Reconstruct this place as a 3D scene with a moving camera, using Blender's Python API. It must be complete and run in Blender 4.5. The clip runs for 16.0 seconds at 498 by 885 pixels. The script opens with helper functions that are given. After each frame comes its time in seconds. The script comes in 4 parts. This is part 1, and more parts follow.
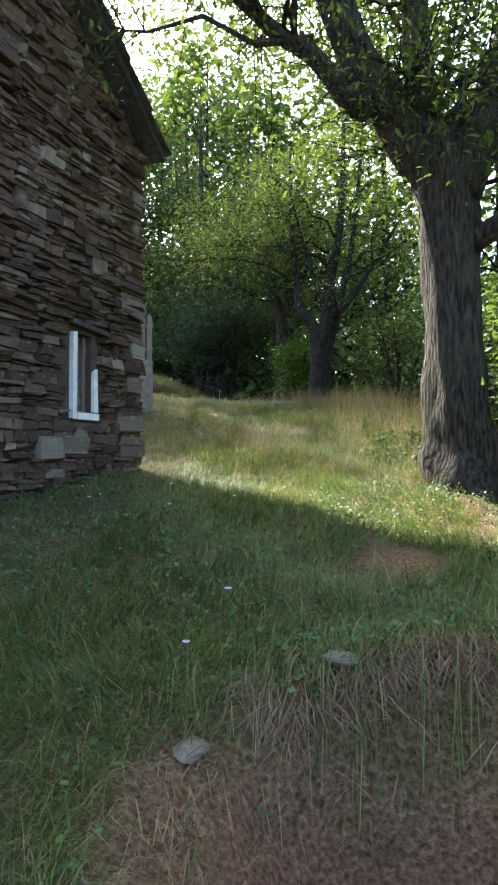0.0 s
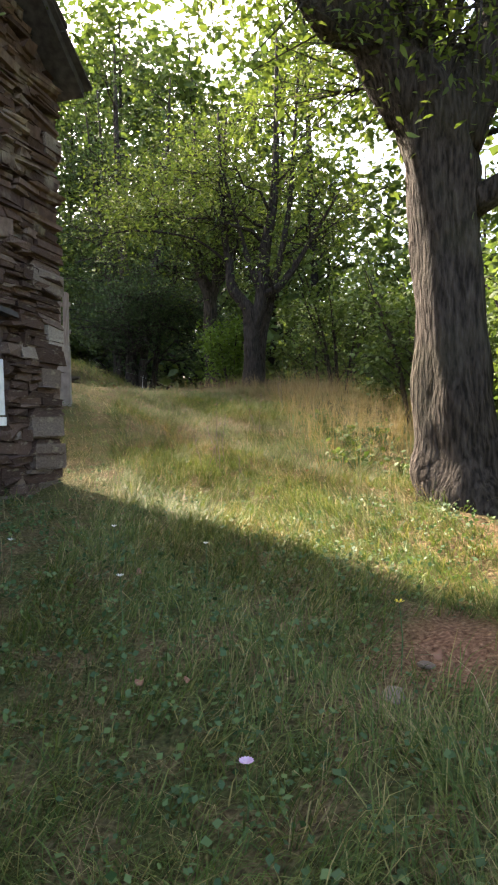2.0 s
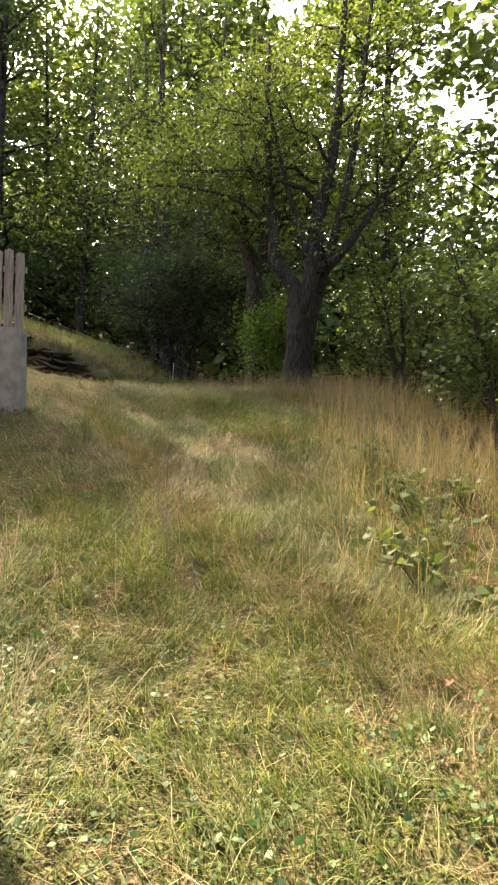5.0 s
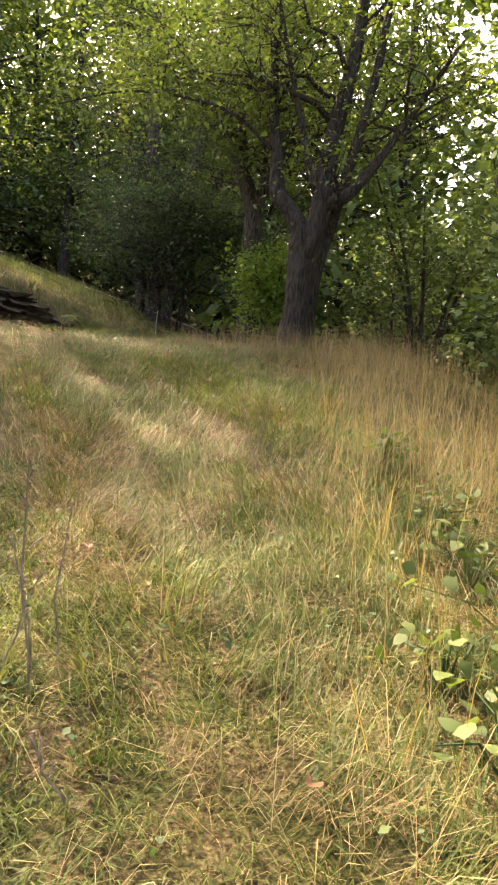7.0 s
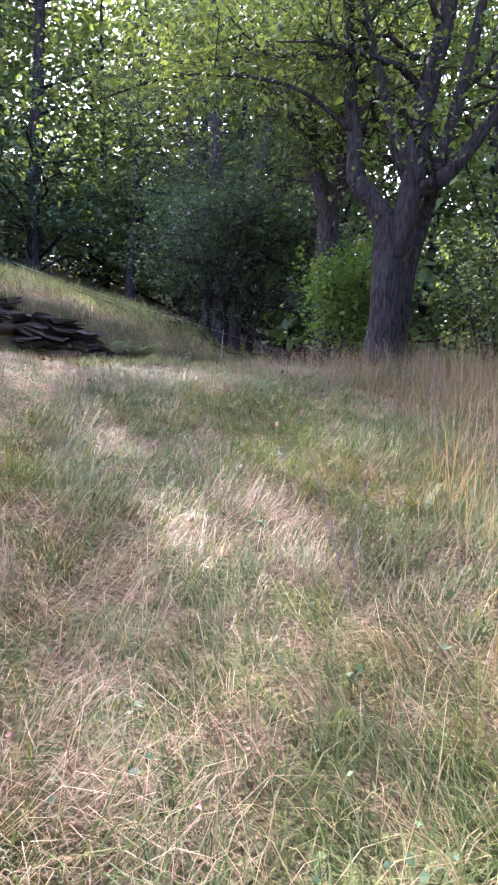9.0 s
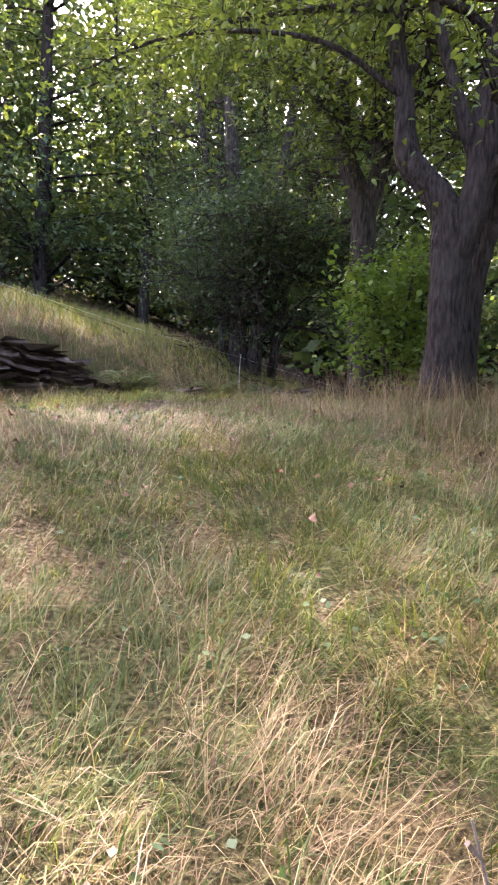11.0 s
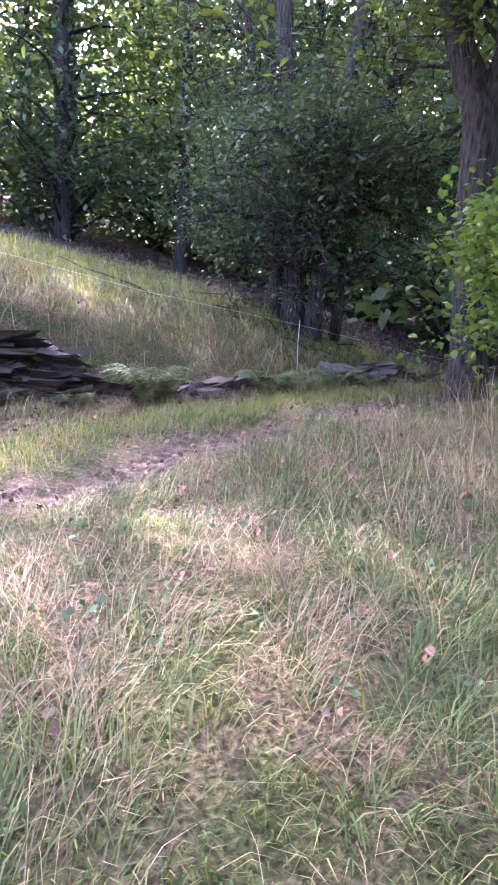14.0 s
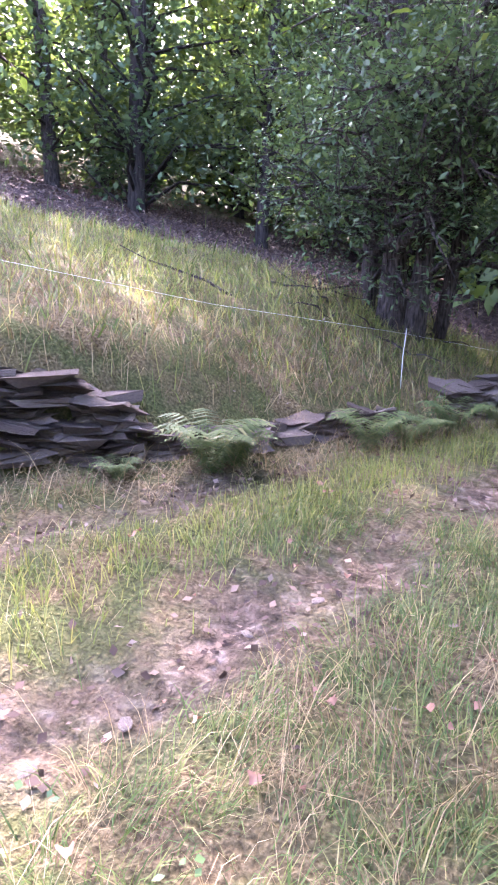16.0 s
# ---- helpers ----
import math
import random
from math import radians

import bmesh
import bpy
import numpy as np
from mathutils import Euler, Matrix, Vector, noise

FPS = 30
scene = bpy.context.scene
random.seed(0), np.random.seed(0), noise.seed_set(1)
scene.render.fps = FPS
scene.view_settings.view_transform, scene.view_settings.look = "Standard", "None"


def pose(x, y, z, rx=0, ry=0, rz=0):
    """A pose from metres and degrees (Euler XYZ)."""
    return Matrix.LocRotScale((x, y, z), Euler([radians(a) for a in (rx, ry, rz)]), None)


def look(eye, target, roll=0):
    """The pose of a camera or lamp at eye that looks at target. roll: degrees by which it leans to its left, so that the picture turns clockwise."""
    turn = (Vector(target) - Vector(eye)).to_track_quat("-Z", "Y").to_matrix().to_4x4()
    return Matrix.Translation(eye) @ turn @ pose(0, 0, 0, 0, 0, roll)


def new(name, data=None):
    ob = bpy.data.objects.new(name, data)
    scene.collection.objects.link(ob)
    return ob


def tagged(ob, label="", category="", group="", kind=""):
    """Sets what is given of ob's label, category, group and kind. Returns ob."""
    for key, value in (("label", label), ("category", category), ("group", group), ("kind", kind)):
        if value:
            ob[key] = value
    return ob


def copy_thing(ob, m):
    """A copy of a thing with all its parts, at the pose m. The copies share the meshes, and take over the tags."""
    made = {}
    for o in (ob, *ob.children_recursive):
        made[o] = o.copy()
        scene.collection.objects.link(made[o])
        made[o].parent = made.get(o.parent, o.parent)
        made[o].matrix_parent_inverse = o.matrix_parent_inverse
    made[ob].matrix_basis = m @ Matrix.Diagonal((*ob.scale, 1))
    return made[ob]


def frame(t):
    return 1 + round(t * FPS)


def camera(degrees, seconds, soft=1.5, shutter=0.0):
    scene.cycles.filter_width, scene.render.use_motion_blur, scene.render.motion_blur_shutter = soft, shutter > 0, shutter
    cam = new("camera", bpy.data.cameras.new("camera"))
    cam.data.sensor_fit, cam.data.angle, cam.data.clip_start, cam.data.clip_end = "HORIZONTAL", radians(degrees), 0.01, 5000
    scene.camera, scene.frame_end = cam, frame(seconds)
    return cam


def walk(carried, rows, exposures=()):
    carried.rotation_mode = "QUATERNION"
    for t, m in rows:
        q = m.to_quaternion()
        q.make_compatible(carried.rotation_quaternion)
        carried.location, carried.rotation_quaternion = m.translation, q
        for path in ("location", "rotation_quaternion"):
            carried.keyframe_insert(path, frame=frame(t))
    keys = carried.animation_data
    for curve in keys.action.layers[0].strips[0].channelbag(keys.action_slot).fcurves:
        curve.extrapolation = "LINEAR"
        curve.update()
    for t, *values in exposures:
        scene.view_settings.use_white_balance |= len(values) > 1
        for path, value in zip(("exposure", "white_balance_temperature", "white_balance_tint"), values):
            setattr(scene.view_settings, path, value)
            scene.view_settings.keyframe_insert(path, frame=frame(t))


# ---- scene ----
cam = camera(42.0, 16.0, soft=2.2)
PATH = [
    (0, (1.27, 1.819, 0.884), (0.94, 3.791, 0.912), 0.3),
    (0.5, (1.132, 1.993, 0.923), (0.917, 3.981, 0.908), -0.7),
    (1, (0.938, 2.302, 0.977), (0.778, 4.294, 0.886), -0.4),
    (1.5, (0.795, 2.748, 1.049), (0.716, 4.745, 0.997), 0.9),
    (2, (0.692, 3.249, 1.149), (0.616, 5.247, 1.122), -0.6),
    (2.5, (0.552, 3.825, 1.249), (0.436, 5.818, 1.135), -0.3),
    (3, (0.373, 4.296, 1.308), (0.287, 6.294, 1.292), -1.2),
    (5.3, (1.141, 6.879, 1.717), (0.841, 8.854, 1.63), 2.9),
    (5.5, (1.121, 7.054, 1.727), (0.809, 9.028, 1.644), 3.3),
    (6, (1.08, 7.533, 1.819), (0.731, 9.501, 1.751), 2.6),
    (6.5, (1.076, 8.078, 1.851), (0.752, 10.042, 1.659), 0.8),
    (7, (0.995, 8.61, 1.876), (0.744, 10.582, 1.651), 4.9),
    (7.5, (0.979, 9.105, 1.935), (0.623, 11.073, 1.936), 2.0),
    (8, (0.91, 9.638, 1.97), (0.578, 11.61, 1.95), 2.1),
    (8.5, (0.84, 10.144, 2.027), (0.434, 12.091, 1.815), 2.7),
    (9, (0.698, 10.554, 2.102), (0.202, 12.481, 1.9), 2.4),
    (9.2, (0.656, 10.763, 2.14), (0.157, 12.69, 1.948), 1.1),
    (11.3, (0.085, 12.94, 2.353), (-0.492, 14.852, 2.244), 2.0),
    (11.5, (0.021, 13.101, 2.403), (-0.506, 15.029, 2.329), 2.1),
    (12, (-0.213, 13.628, 2.529), (-0.885, 15.511, 2.474), -0.2),
    (12.5, (-0.428, 14.084, 2.636), (-1.02, 15.992, 2.538), 0.4),
    (13, (-0.588, 14.543, 2.741), (-1.326, 16.398, 2.619), 0.5),
    (13.5, (-0.815, 15.033, 2.807), (-1.629, 16.84, 2.535), 0.8),
    (14, (-0.89, 15.373, 2.931), (-1.585, 17.218, 2.596), 1.2),
    (14.5, (-1.062, 15.757, 3.105), (-1.8, 17.588, 2.785), 0.7),
    (15, (-1.241, 16.111, 3.256), (-1.943, 17.932, 2.816), 1.8),
    (15.5, (-1.447, 16.532, 3.398), (-2.295, 18.292, 2.971), 0.9),
    (16, (-1.664, 16.873, 3.508), (-2.559, 18.602, 3.049), 1.5),
]
walk(cam, [(t, look(eye, target, roll)) for t, eye, target, roll in PATH],
     exposures=[(0, 2.6, 6200, 4), (0.5, 2.3, 6800, 2), (1, 2.6, 6900, 6), (3, 2.65, 7600, 20), (5.5, 2.75, 8200, 18), (6.5, 2.8, 8500, 19), (7, 3.15, 8500, 21), (7.5, 2.95, 7900, 26), (8, 2.75, 7000, 34), (8.5, 3.1, 6300, 36), (9, 3.6, 5600, 43), (11.5, 3.55, 6800, 36), (12.5, 3.75, 6600, 43), (13.5, 4.05, 5900, 46), (14.5, 4.35, 5500, 50), (16, 4.65, 5800, 45)])

# ---- light ----
SUN_AZ, SUN_EL = radians(-43), radians(43)
to_sun = Vector((math.sin(SUN_AZ) * math.cos(SUN_EL), math.cos(SUN_AZ) * math.cos(SUN_EL), math.sin(SUN_EL)))
sky_world = bpy.data.worlds.new("sky")
scene.world = sky_world
sky_world.use_nodes = True
wn = sky_world.node_tree
sky = wn.nodes.new("ShaderNodeTexSky")
sky.sky_type, sky.sun_disc, sky.sun_elevation, sky.sun_rotation = "NISHITA", False, SUN_EL, SUN_AZ
sky.air_density, sky.dust_density = 1.0, 4.0
wn.links.new(sky.outputs[0], wn.nodes["Background"].inputs[0])
wn.nodes["Background"].inputs[1].default_value = 0.15
sun = new("sun", bpy.data.lights.new("sun", "SUN"))
sun.data.energy, sun.data.angle, sun.data.color = 5.0, radians(0.6), (1.0, 0.93, 0.8)
sun.matrix_world = look(to_sun * 60, (0, 0, 0))

rng = np.random.default_rng(7)


# ---- materials ----
def material(name, rough=0.8, spec=0.3):
    m = bpy.data.materials.new(name)
    m.use_nodes = True
    b = m.node_tree.nodes["Principled BSDF"]
    b.inputs["Roughness"].default_value = rough
    b.inputs["Specular IOR Level"].default_value = spec
    return m, m.node_tree, b


def noise_tex(nt, scale, detail=6, coords="Object", stretch=None):
    tc = nt.nodes.new("ShaderNodeTexCoord")
    n = nt.nodes.new("ShaderNodeTexNoise")
    n.inputs["Scale"].default_value, n.inputs["Detail"].default_value = scale, detail
    if stretch:
        mp = nt.nodes.new("ShaderNodeMapping")
        mp.inputs["Scale"].default_value = stretch
        nt.links.new(tc.outputs[coords], mp.inputs[0])
        nt.links.new(mp.outputs[0], n.inputs["Vector"])
    else:
        nt.links.new(tc.outputs[coords], n.inputs["Vector"])
    return n.outputs["Fac"]


def ramp(nt, fac, stops):
    r = nt.nodes.new("ShaderNodeValToRGB")
    el = r.color_ramp.elements
    while len(el) < len(stops):
        el.new(0.5)
    for e, (p, c) in zip(el, stops):
        e.position, e.color = p, (*c, 1)
    nt.links.new(fac, r.inputs[0])
    return r.outputs[0]


def mix(nt, fac, a, b, kind="MIX"):
    n = nt.nodes.new("ShaderNodeMix")
    n.data_type, n.blend_type = "RGBA", kind
    for sock, v in ((n.inputs[0], fac), (n.inputs[6], a), (n.inputs[7], b)):
        if isinstance(v, (int, float)):
            sock.default_value = v
        elif isinstance(v, tuple):
            sock.default_value = (*v, 1)
        else:
            nt.links.new(v, sock)
    return n.outputs[2]


def bump(nt, b, fac, strength, dist=0.02):
    n = nt.nodes.new("ShaderNodeBump")
    n.inputs["Strength"].default_value, n.inputs["Distance"].default_value = strength, dist
    nt.links.new(fac, n.inputs["Height"])
    nt.links.new(n.outputs[0], b.inputs["Normal"])


def attribute(nt, name):
    n = nt.nodes.new("ShaderNodeAttribute")
    n.attribute_name = name
    return n.outputs["Fac"]


def island(nt):
    return nt.nodes.new("ShaderNodeNewGeometry").outputs["Random Per Island"]


def blade_material(name, stops, through_light=0.35, rough=0.6):
    """Thin leaves and blades: each has a colour of its own, and lets light through."""
    m, nt, b = material(name, rough, 0.3)
    col = ramp(nt, island(nt), stops)
    big = noise_tex(nt, 0.6, 3)
    col = mix(nt, 0.35, col, ramp(nt, big, [(0.3, (0.45, 0.45, 0.4)), (0.7, (1.0, 1.0, 1.0))]), "MULTIPLY")
    nt.links.new(col, b.inputs["Base Color"])
    t = nt.nodes.new("ShaderNodeBsdfTranslucent")
    nt.links.new(mix(nt, 1.0, col, (1.0, 1.0, 0.55), "MULTIPLY"), t.inputs[0])
    ms = nt.nodes.new("ShaderNodeMixShader")
    ms.inputs[0].default_value = through_light
    nt.links.new(b.outputs[0], ms.inputs[1])
    nt.links.new(t.outputs[0], ms.inputs[2])
    nt.links.new(ms.outputs[0], nt.nodes["Material Output"].inputs[0])
    return m


def bark_material(name, dark, light, scale=9, moss=None):
    m, nt, b = material(name, 0.95, 0.15)
    f = noise_tex(nt, scale * 1.8, 9, stretch=(1, 1, 0.2))
    col = ramp(nt, f, [(0.35, dark), (0.7, light)])
    g = noise_tex(nt, 1.3, 4)
    col = mix(nt, ramp(nt, g, [(0.5, (0, 0, 0)), (0.75, (0.6, 0.6, 0.6))]), col, moss or light)
    nt.links.new(col, b.inputs["Base Color"])
    bump(nt, b, f, 1.0, 0.09)
    return m


def stone_material(name, stops, tint=(0.3, 0.27, 0.2)):
    m, nt, b = material(name, 0.9, 0.25)
    rnd = nt.nodes.new("ShaderNodeObjectInfo").outputs["Random"]
    add = nt.nodes.new("ShaderNodeMath")
    add.operation = "ADD"
    nt.links.new(rnd, add.inputs[0])
    nt.links.new(island(nt), add.inputs[1])
    fr = nt.nodes.new("ShaderNodeMath")
    fr.operation = "FRACT"
    nt.links.new(add.outputs[0], fr.inputs[0])
    col = ramp(nt, fr.outputs[0], stops)
    f = noise_tex(nt, 14, 8)
    col = mix(nt, 0.6, col, ramp(nt, f, [(0.3, (0.35, 0.33, 0.32)), (0.7, (1, 1, 1))]), "MULTIPLY")
    g = noise_tex(nt, 3.5, 5)
    col = mix(nt, ramp(nt, g, [(0.56, (0, 0, 0)), (0.72, (0.55, 0.55, 0.55))]), col, tint)
    nt.links.new(col, b.inputs["Base Color"])
    bump(nt, b, f, 0.7, 0.03)
    return m


def plain_material(name, stops, scale, rough=0.85, stretch=None, bumps=0.5, dist=0.02):
    m, nt, b = material(name, rough, 0.25)
    f = noise_tex(nt, scale, 8, stretch=stretch)
    col = ramp(nt, f, stops)
    col = mix(nt, 0.4, col, ramp(nt, noise_tex(nt, scale * 0.13, 4), [(0.3, (0.5, 0.5, 0.5)), (0.7, (1, 1, 1))]), "MULTIPLY")
    nt.links.new(col, b.inputs["Base Color"])
    bump(nt, b, f, bumps, dist)
    return m


def ground_material():
    m, nt, b = material("meadow_ground", 1.0, 0.1)
    fine = noise_tex(nt, 45, 8)
    mid = noise_tex(nt, 4, 6)
    wide = noise_tex(nt, 0.7, 4)
    grass = ramp(nt, fine, [(0.3, (0.035, 0.04, 0.014)), (0.55, (0.08, 0.088, 0.03)), (0.75, (0.15, 0.14, 0.055))])
    straw = ramp(nt, fine, [(0.3, (0.055, 0.04, 0.02)), (0.55, (0.14, 0.105, 0.055)), (0.75, (0.26, 0.2, 0.115))])
    col = mix(nt, ramp(nt, mid, [(0.42, (0, 0, 0)), (0.58, (1, 1, 1))]), grass, straw)
    col = mix(nt, ramp(nt, wide, [(0.4, (0, 0, 0)), (0.65, (0.6, 0.6, 0.6))]), col, grass)
    soil = ramp(nt, fine, [(0.3, (0.09, 0.04, 0.026)), (0.55, (0.22, 0.108, 0.07)), (0.8, (0.36, 0.22, 0.155))])
    rough = noise_tex(nt, 11, 8)
    litter = ramp(nt, rough, [(0.35, (0.025, 0.016, 0.013)), (0.55, (0.075, 0.048, 0.038)), (0.72, (0.19, 0.13, 0.1))])
    gravel = ramp(nt, rough, [(0.35, (0.045, 0.031, 0.022)), (0.55, (0.12, 0.088, 0.066)), (0.72, (0.25, 0.2, 0.165))])
    col = mix(nt, attribute(nt, "soil"), col, soil)
    col = mix(nt, attribute(nt, "litter"), col, litter)
    col = mix(nt, attribute(nt, "gravel"), col, gravel)
    nt.links.new(col, b.inputs["Base Color"])
    bump(nt, b, fine, 1.0, 0.06)
    return m


M_GROUND = ground_material()
M_GRASS = blade_material("green_grass", [(0.0, (0.045, 0.08, 0.018)), (0.5, (0.09, 0.145, 0.03)), (0.85, (0.17, 0.19, 0.055)), (1.0, (0.32, 0.27, 0.12))])
M_STRAW = blade_material("dry_grass", [(0.0, (0.1, 0.068, 0.03)), (0.5, (0.21, 0.15, 0.07)), (0.88, (0.36, 0.28, 0.145)), (1.0, (0.15, 0.09, 0.05))], 0.25)
M_PALE_STEM = blade_material("bleached_stem", [(0.0, (0.24, 0.17, 0.085)), (0.6, (0.36, 0.28, 0.15)), (1.0, (0.45, 0.37, 0.23))], 0.2)
M_ROOT = blade_material("brown_root", [(0.0, (0.07, 0.035, 0.022)), (0.7, (0.17, 0.1, 0.06)), (1.0, (0.3, 0.22, 0.13))], 0.1)
M_BANK = blade_material("hillside_grass", [(0.0, (0.11, 0.15, 0.035)), (0.5, (0.18, 0.22, 0.055)), (1.0, (0.32, 0.3, 0.1))], 0.4)
M_TALL = blade_material("tall_straw", [(0.0, (0.3, 0.2, 0.09)), (0.6, (0.42, 0.31, 0.15)), (1.0, (0.36, 0.33, 0.15))], 0.3)
M_HERB = blade_material("herb_leaf", [(0.0, (0.035, 0.08, 0.03)), (0.6, (0.07, 0.13, 0.05)), (1.0, (0.12, 0.19, 0.06))], 0.3)
M_ASH = blade_material("ash_leaf", [(0.0, (0.065, 0.1, 0.025)), (0.6, (0.11, 0.16, 0.036)), (1.0, (0.17, 0.215, 0.06))], 0.42)
M_BEECH = blade_material("beech_leaf", [(0.0, (0.06, 0.1, 0.03)), (0.6, (0.1, 0.15, 0.042)), (1.0, (0.15, 0.2, 0.065))], 0.42)
M_DARK = blade_material("dark_leaf", [(0.0, (0.042, 0.075, 0.034)), (0.6, (0.068, 0.115, 0.05)), (1.0, (0.1, 0.15, 0.062))], 0.36)
M_BRIGHT = blade_material("young_leaf", [(0.0, (0.1, 0.18, 0.03)), (1.0, (0.18, 0.28, 0.05))], 0.5)
M_FERN = blade_material("fern_frond", [(0.0, (0.06, 0.1, 0.03)), (0.7, (0.11, 0.16, 0.05)), (1.0, (0.2, 0.2, 0.08))], 0.4)
M_FALLEN = blade_material("fallen_leaf", [(0.0, (0.14, 0.06, 0.035)), (0.6, (0.22, 0.115, 0.07)), (1.0, (0.33, 0.21, 0.145))], 0.1)
M_LITTER = blade_material("leaf_litter", [(0.0, (0.04, 0.025, 0.018)), (0.5, (0.11, 0.07, 0.05)), (0.9, (0.2, 0.14, 0.1)), (1.0, (0.27, 0.21, 0.17))], 0.05, 0.9)
M_PETAL = blade_material("petal", [(0.0, (0.75, 0.72, 0.68)), (1.0, (0.8, 0.8, 0.78))], 0.2)
M_YELLOW = blade_material("yellow_petal", [(0.0, (0.7, 0.55, 0.05)), (1.0, (0.8, 0.65, 0.1))], 0.2)
M_PURPLE = blade_material("thistle_petal", [(0.0, (0.5, 0.3, 0.5)), (1.0, (0.65, 0.5, 0.65))], 0.2)
M_BARK = bark_material("ash_bark", (0.016, 0.013, 0.011), (0.085, 0.07, 0.058), 16, (0.06, 0.06, 0.036))
M_BARK2 = bark_material("grey_bark", (0.014, 0.011, 0.009), (0.06, 0.05, 0.041), 18, (0.07, 0.064, 0.055))
# bark of the farther trees: the wood's shade is put into its darker colours
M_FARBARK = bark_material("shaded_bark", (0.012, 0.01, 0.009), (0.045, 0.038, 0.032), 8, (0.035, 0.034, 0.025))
M_STONE = stone_material("schist", [(0.0, (0.06, 0.037, 0.029)), (0.4, (0.1, 0.063, 0.05)), (0.75, (0.14, 0.09, 0.07)), (0.93, (0.18, 0.13, 0.105)), (1.0, (0.28, 0.23, 0.19))])
M_QUOIN = stone_material("quoin_stone", [(0.0, (0.16, 0.125, 0.105)), (0.6, (0.24, 0.2, 0.17)), (1.0, (0.38, 0.34, 0.3))])
M_DRY = stone_material("weathered_slab", [(0.0, (0.05, 0.036, 0.026)), (0.6, (0.1, 0.078, 0.06)), (1.0, (0.2, 0.165, 0.135))], (0.1, 0.1, 0.045))
M_LOOSE = stone_material("field_stone", [(0.0, (0.13, 0.1, 0.08)), (1.0, (0.26, 0.21, 0.17))])
M_MORTAR = plain_material("earth_mortar", [(0.3, (0.05, 0.036, 0.03)), (0.7, (0.12, 0.088, 0.07))], 30)
M_SLATE = plain_material("slate", [(0.3, (0.03, 0.028, 0.03)), (0.7, (0.085, 0.08, 0.08))], 12, 0.7)
M_WOOD = plain_material("weathered_wood", [(0.3, (0.1, 0.075, 0.06)), (0.7, (0.27, 0.22, 0.185))], 14, 0.85, (6, 6, 0.35))
M_PALE = plain_material("grey_plank", [(0.3, (0.16, 0.14, 0.12)), (0.7, (0.36, 0.32, 0.28))], 14, 0.85, (6, 6, 0.35))
M_WHITE = plain_material("white_paint", [(0.3, (0.6, 0.6, 0.6)), (0.6, (0.8, 0.8, 0.79))], 9, 0.6, None, 0.2)
M_CONCRETE = plain_material("concrete", [(0.3, (0.2, 0.185, 0.17)), (0.7, (0.36, 0.34, 0.31))], 8)
M_WIRE = plain_material("fence_tape", [(0.3, (0.6, 0.6, 0.58)), (0.7, (0.75, 0.75, 0.72))], 20, 0.5)


# ---- mesh helpers ----
def mesh_of(name, verts, faces, mat, smooth=False):
    me = bpy.data.meshes.new(name)
    me.from_pydata([tuple(v) for v in verts], [], [tuple(f) for f in faces])
    me.materials.append(mat)
    if smooth:
        me.polygons.foreach_set("use_smooth", [True] * len(me.polygons))
    me.update()
    return me


def tri_mesh(name, v, f, mat):
    """A mesh from arrays of points (n, 3) and triangles (m, 3)."""
    me = bpy.data.meshes.new(name)
    v, f = np.asarray(v, np.float32), np.asarray(f, np.int32)
    me.vertices.add(len(v))
    me.vertices.foreach_set("co", v.ravel())
    me.loops.add(f.size)
    me.loops.foreach_set("vertex_index", f.ravel())
    me.polygons.add(len(f))
    me.polygons.foreach_set("loop_start", np.arange(0, f.size, 3, dtype=np.int32))
    me.materials.append(mat)
    me.update(calc_edges=True)
    return me


def part(name, me, parent, label=""):
    ob = new(name, me)
    ob.parent = parent
    return tagged(ob, label)


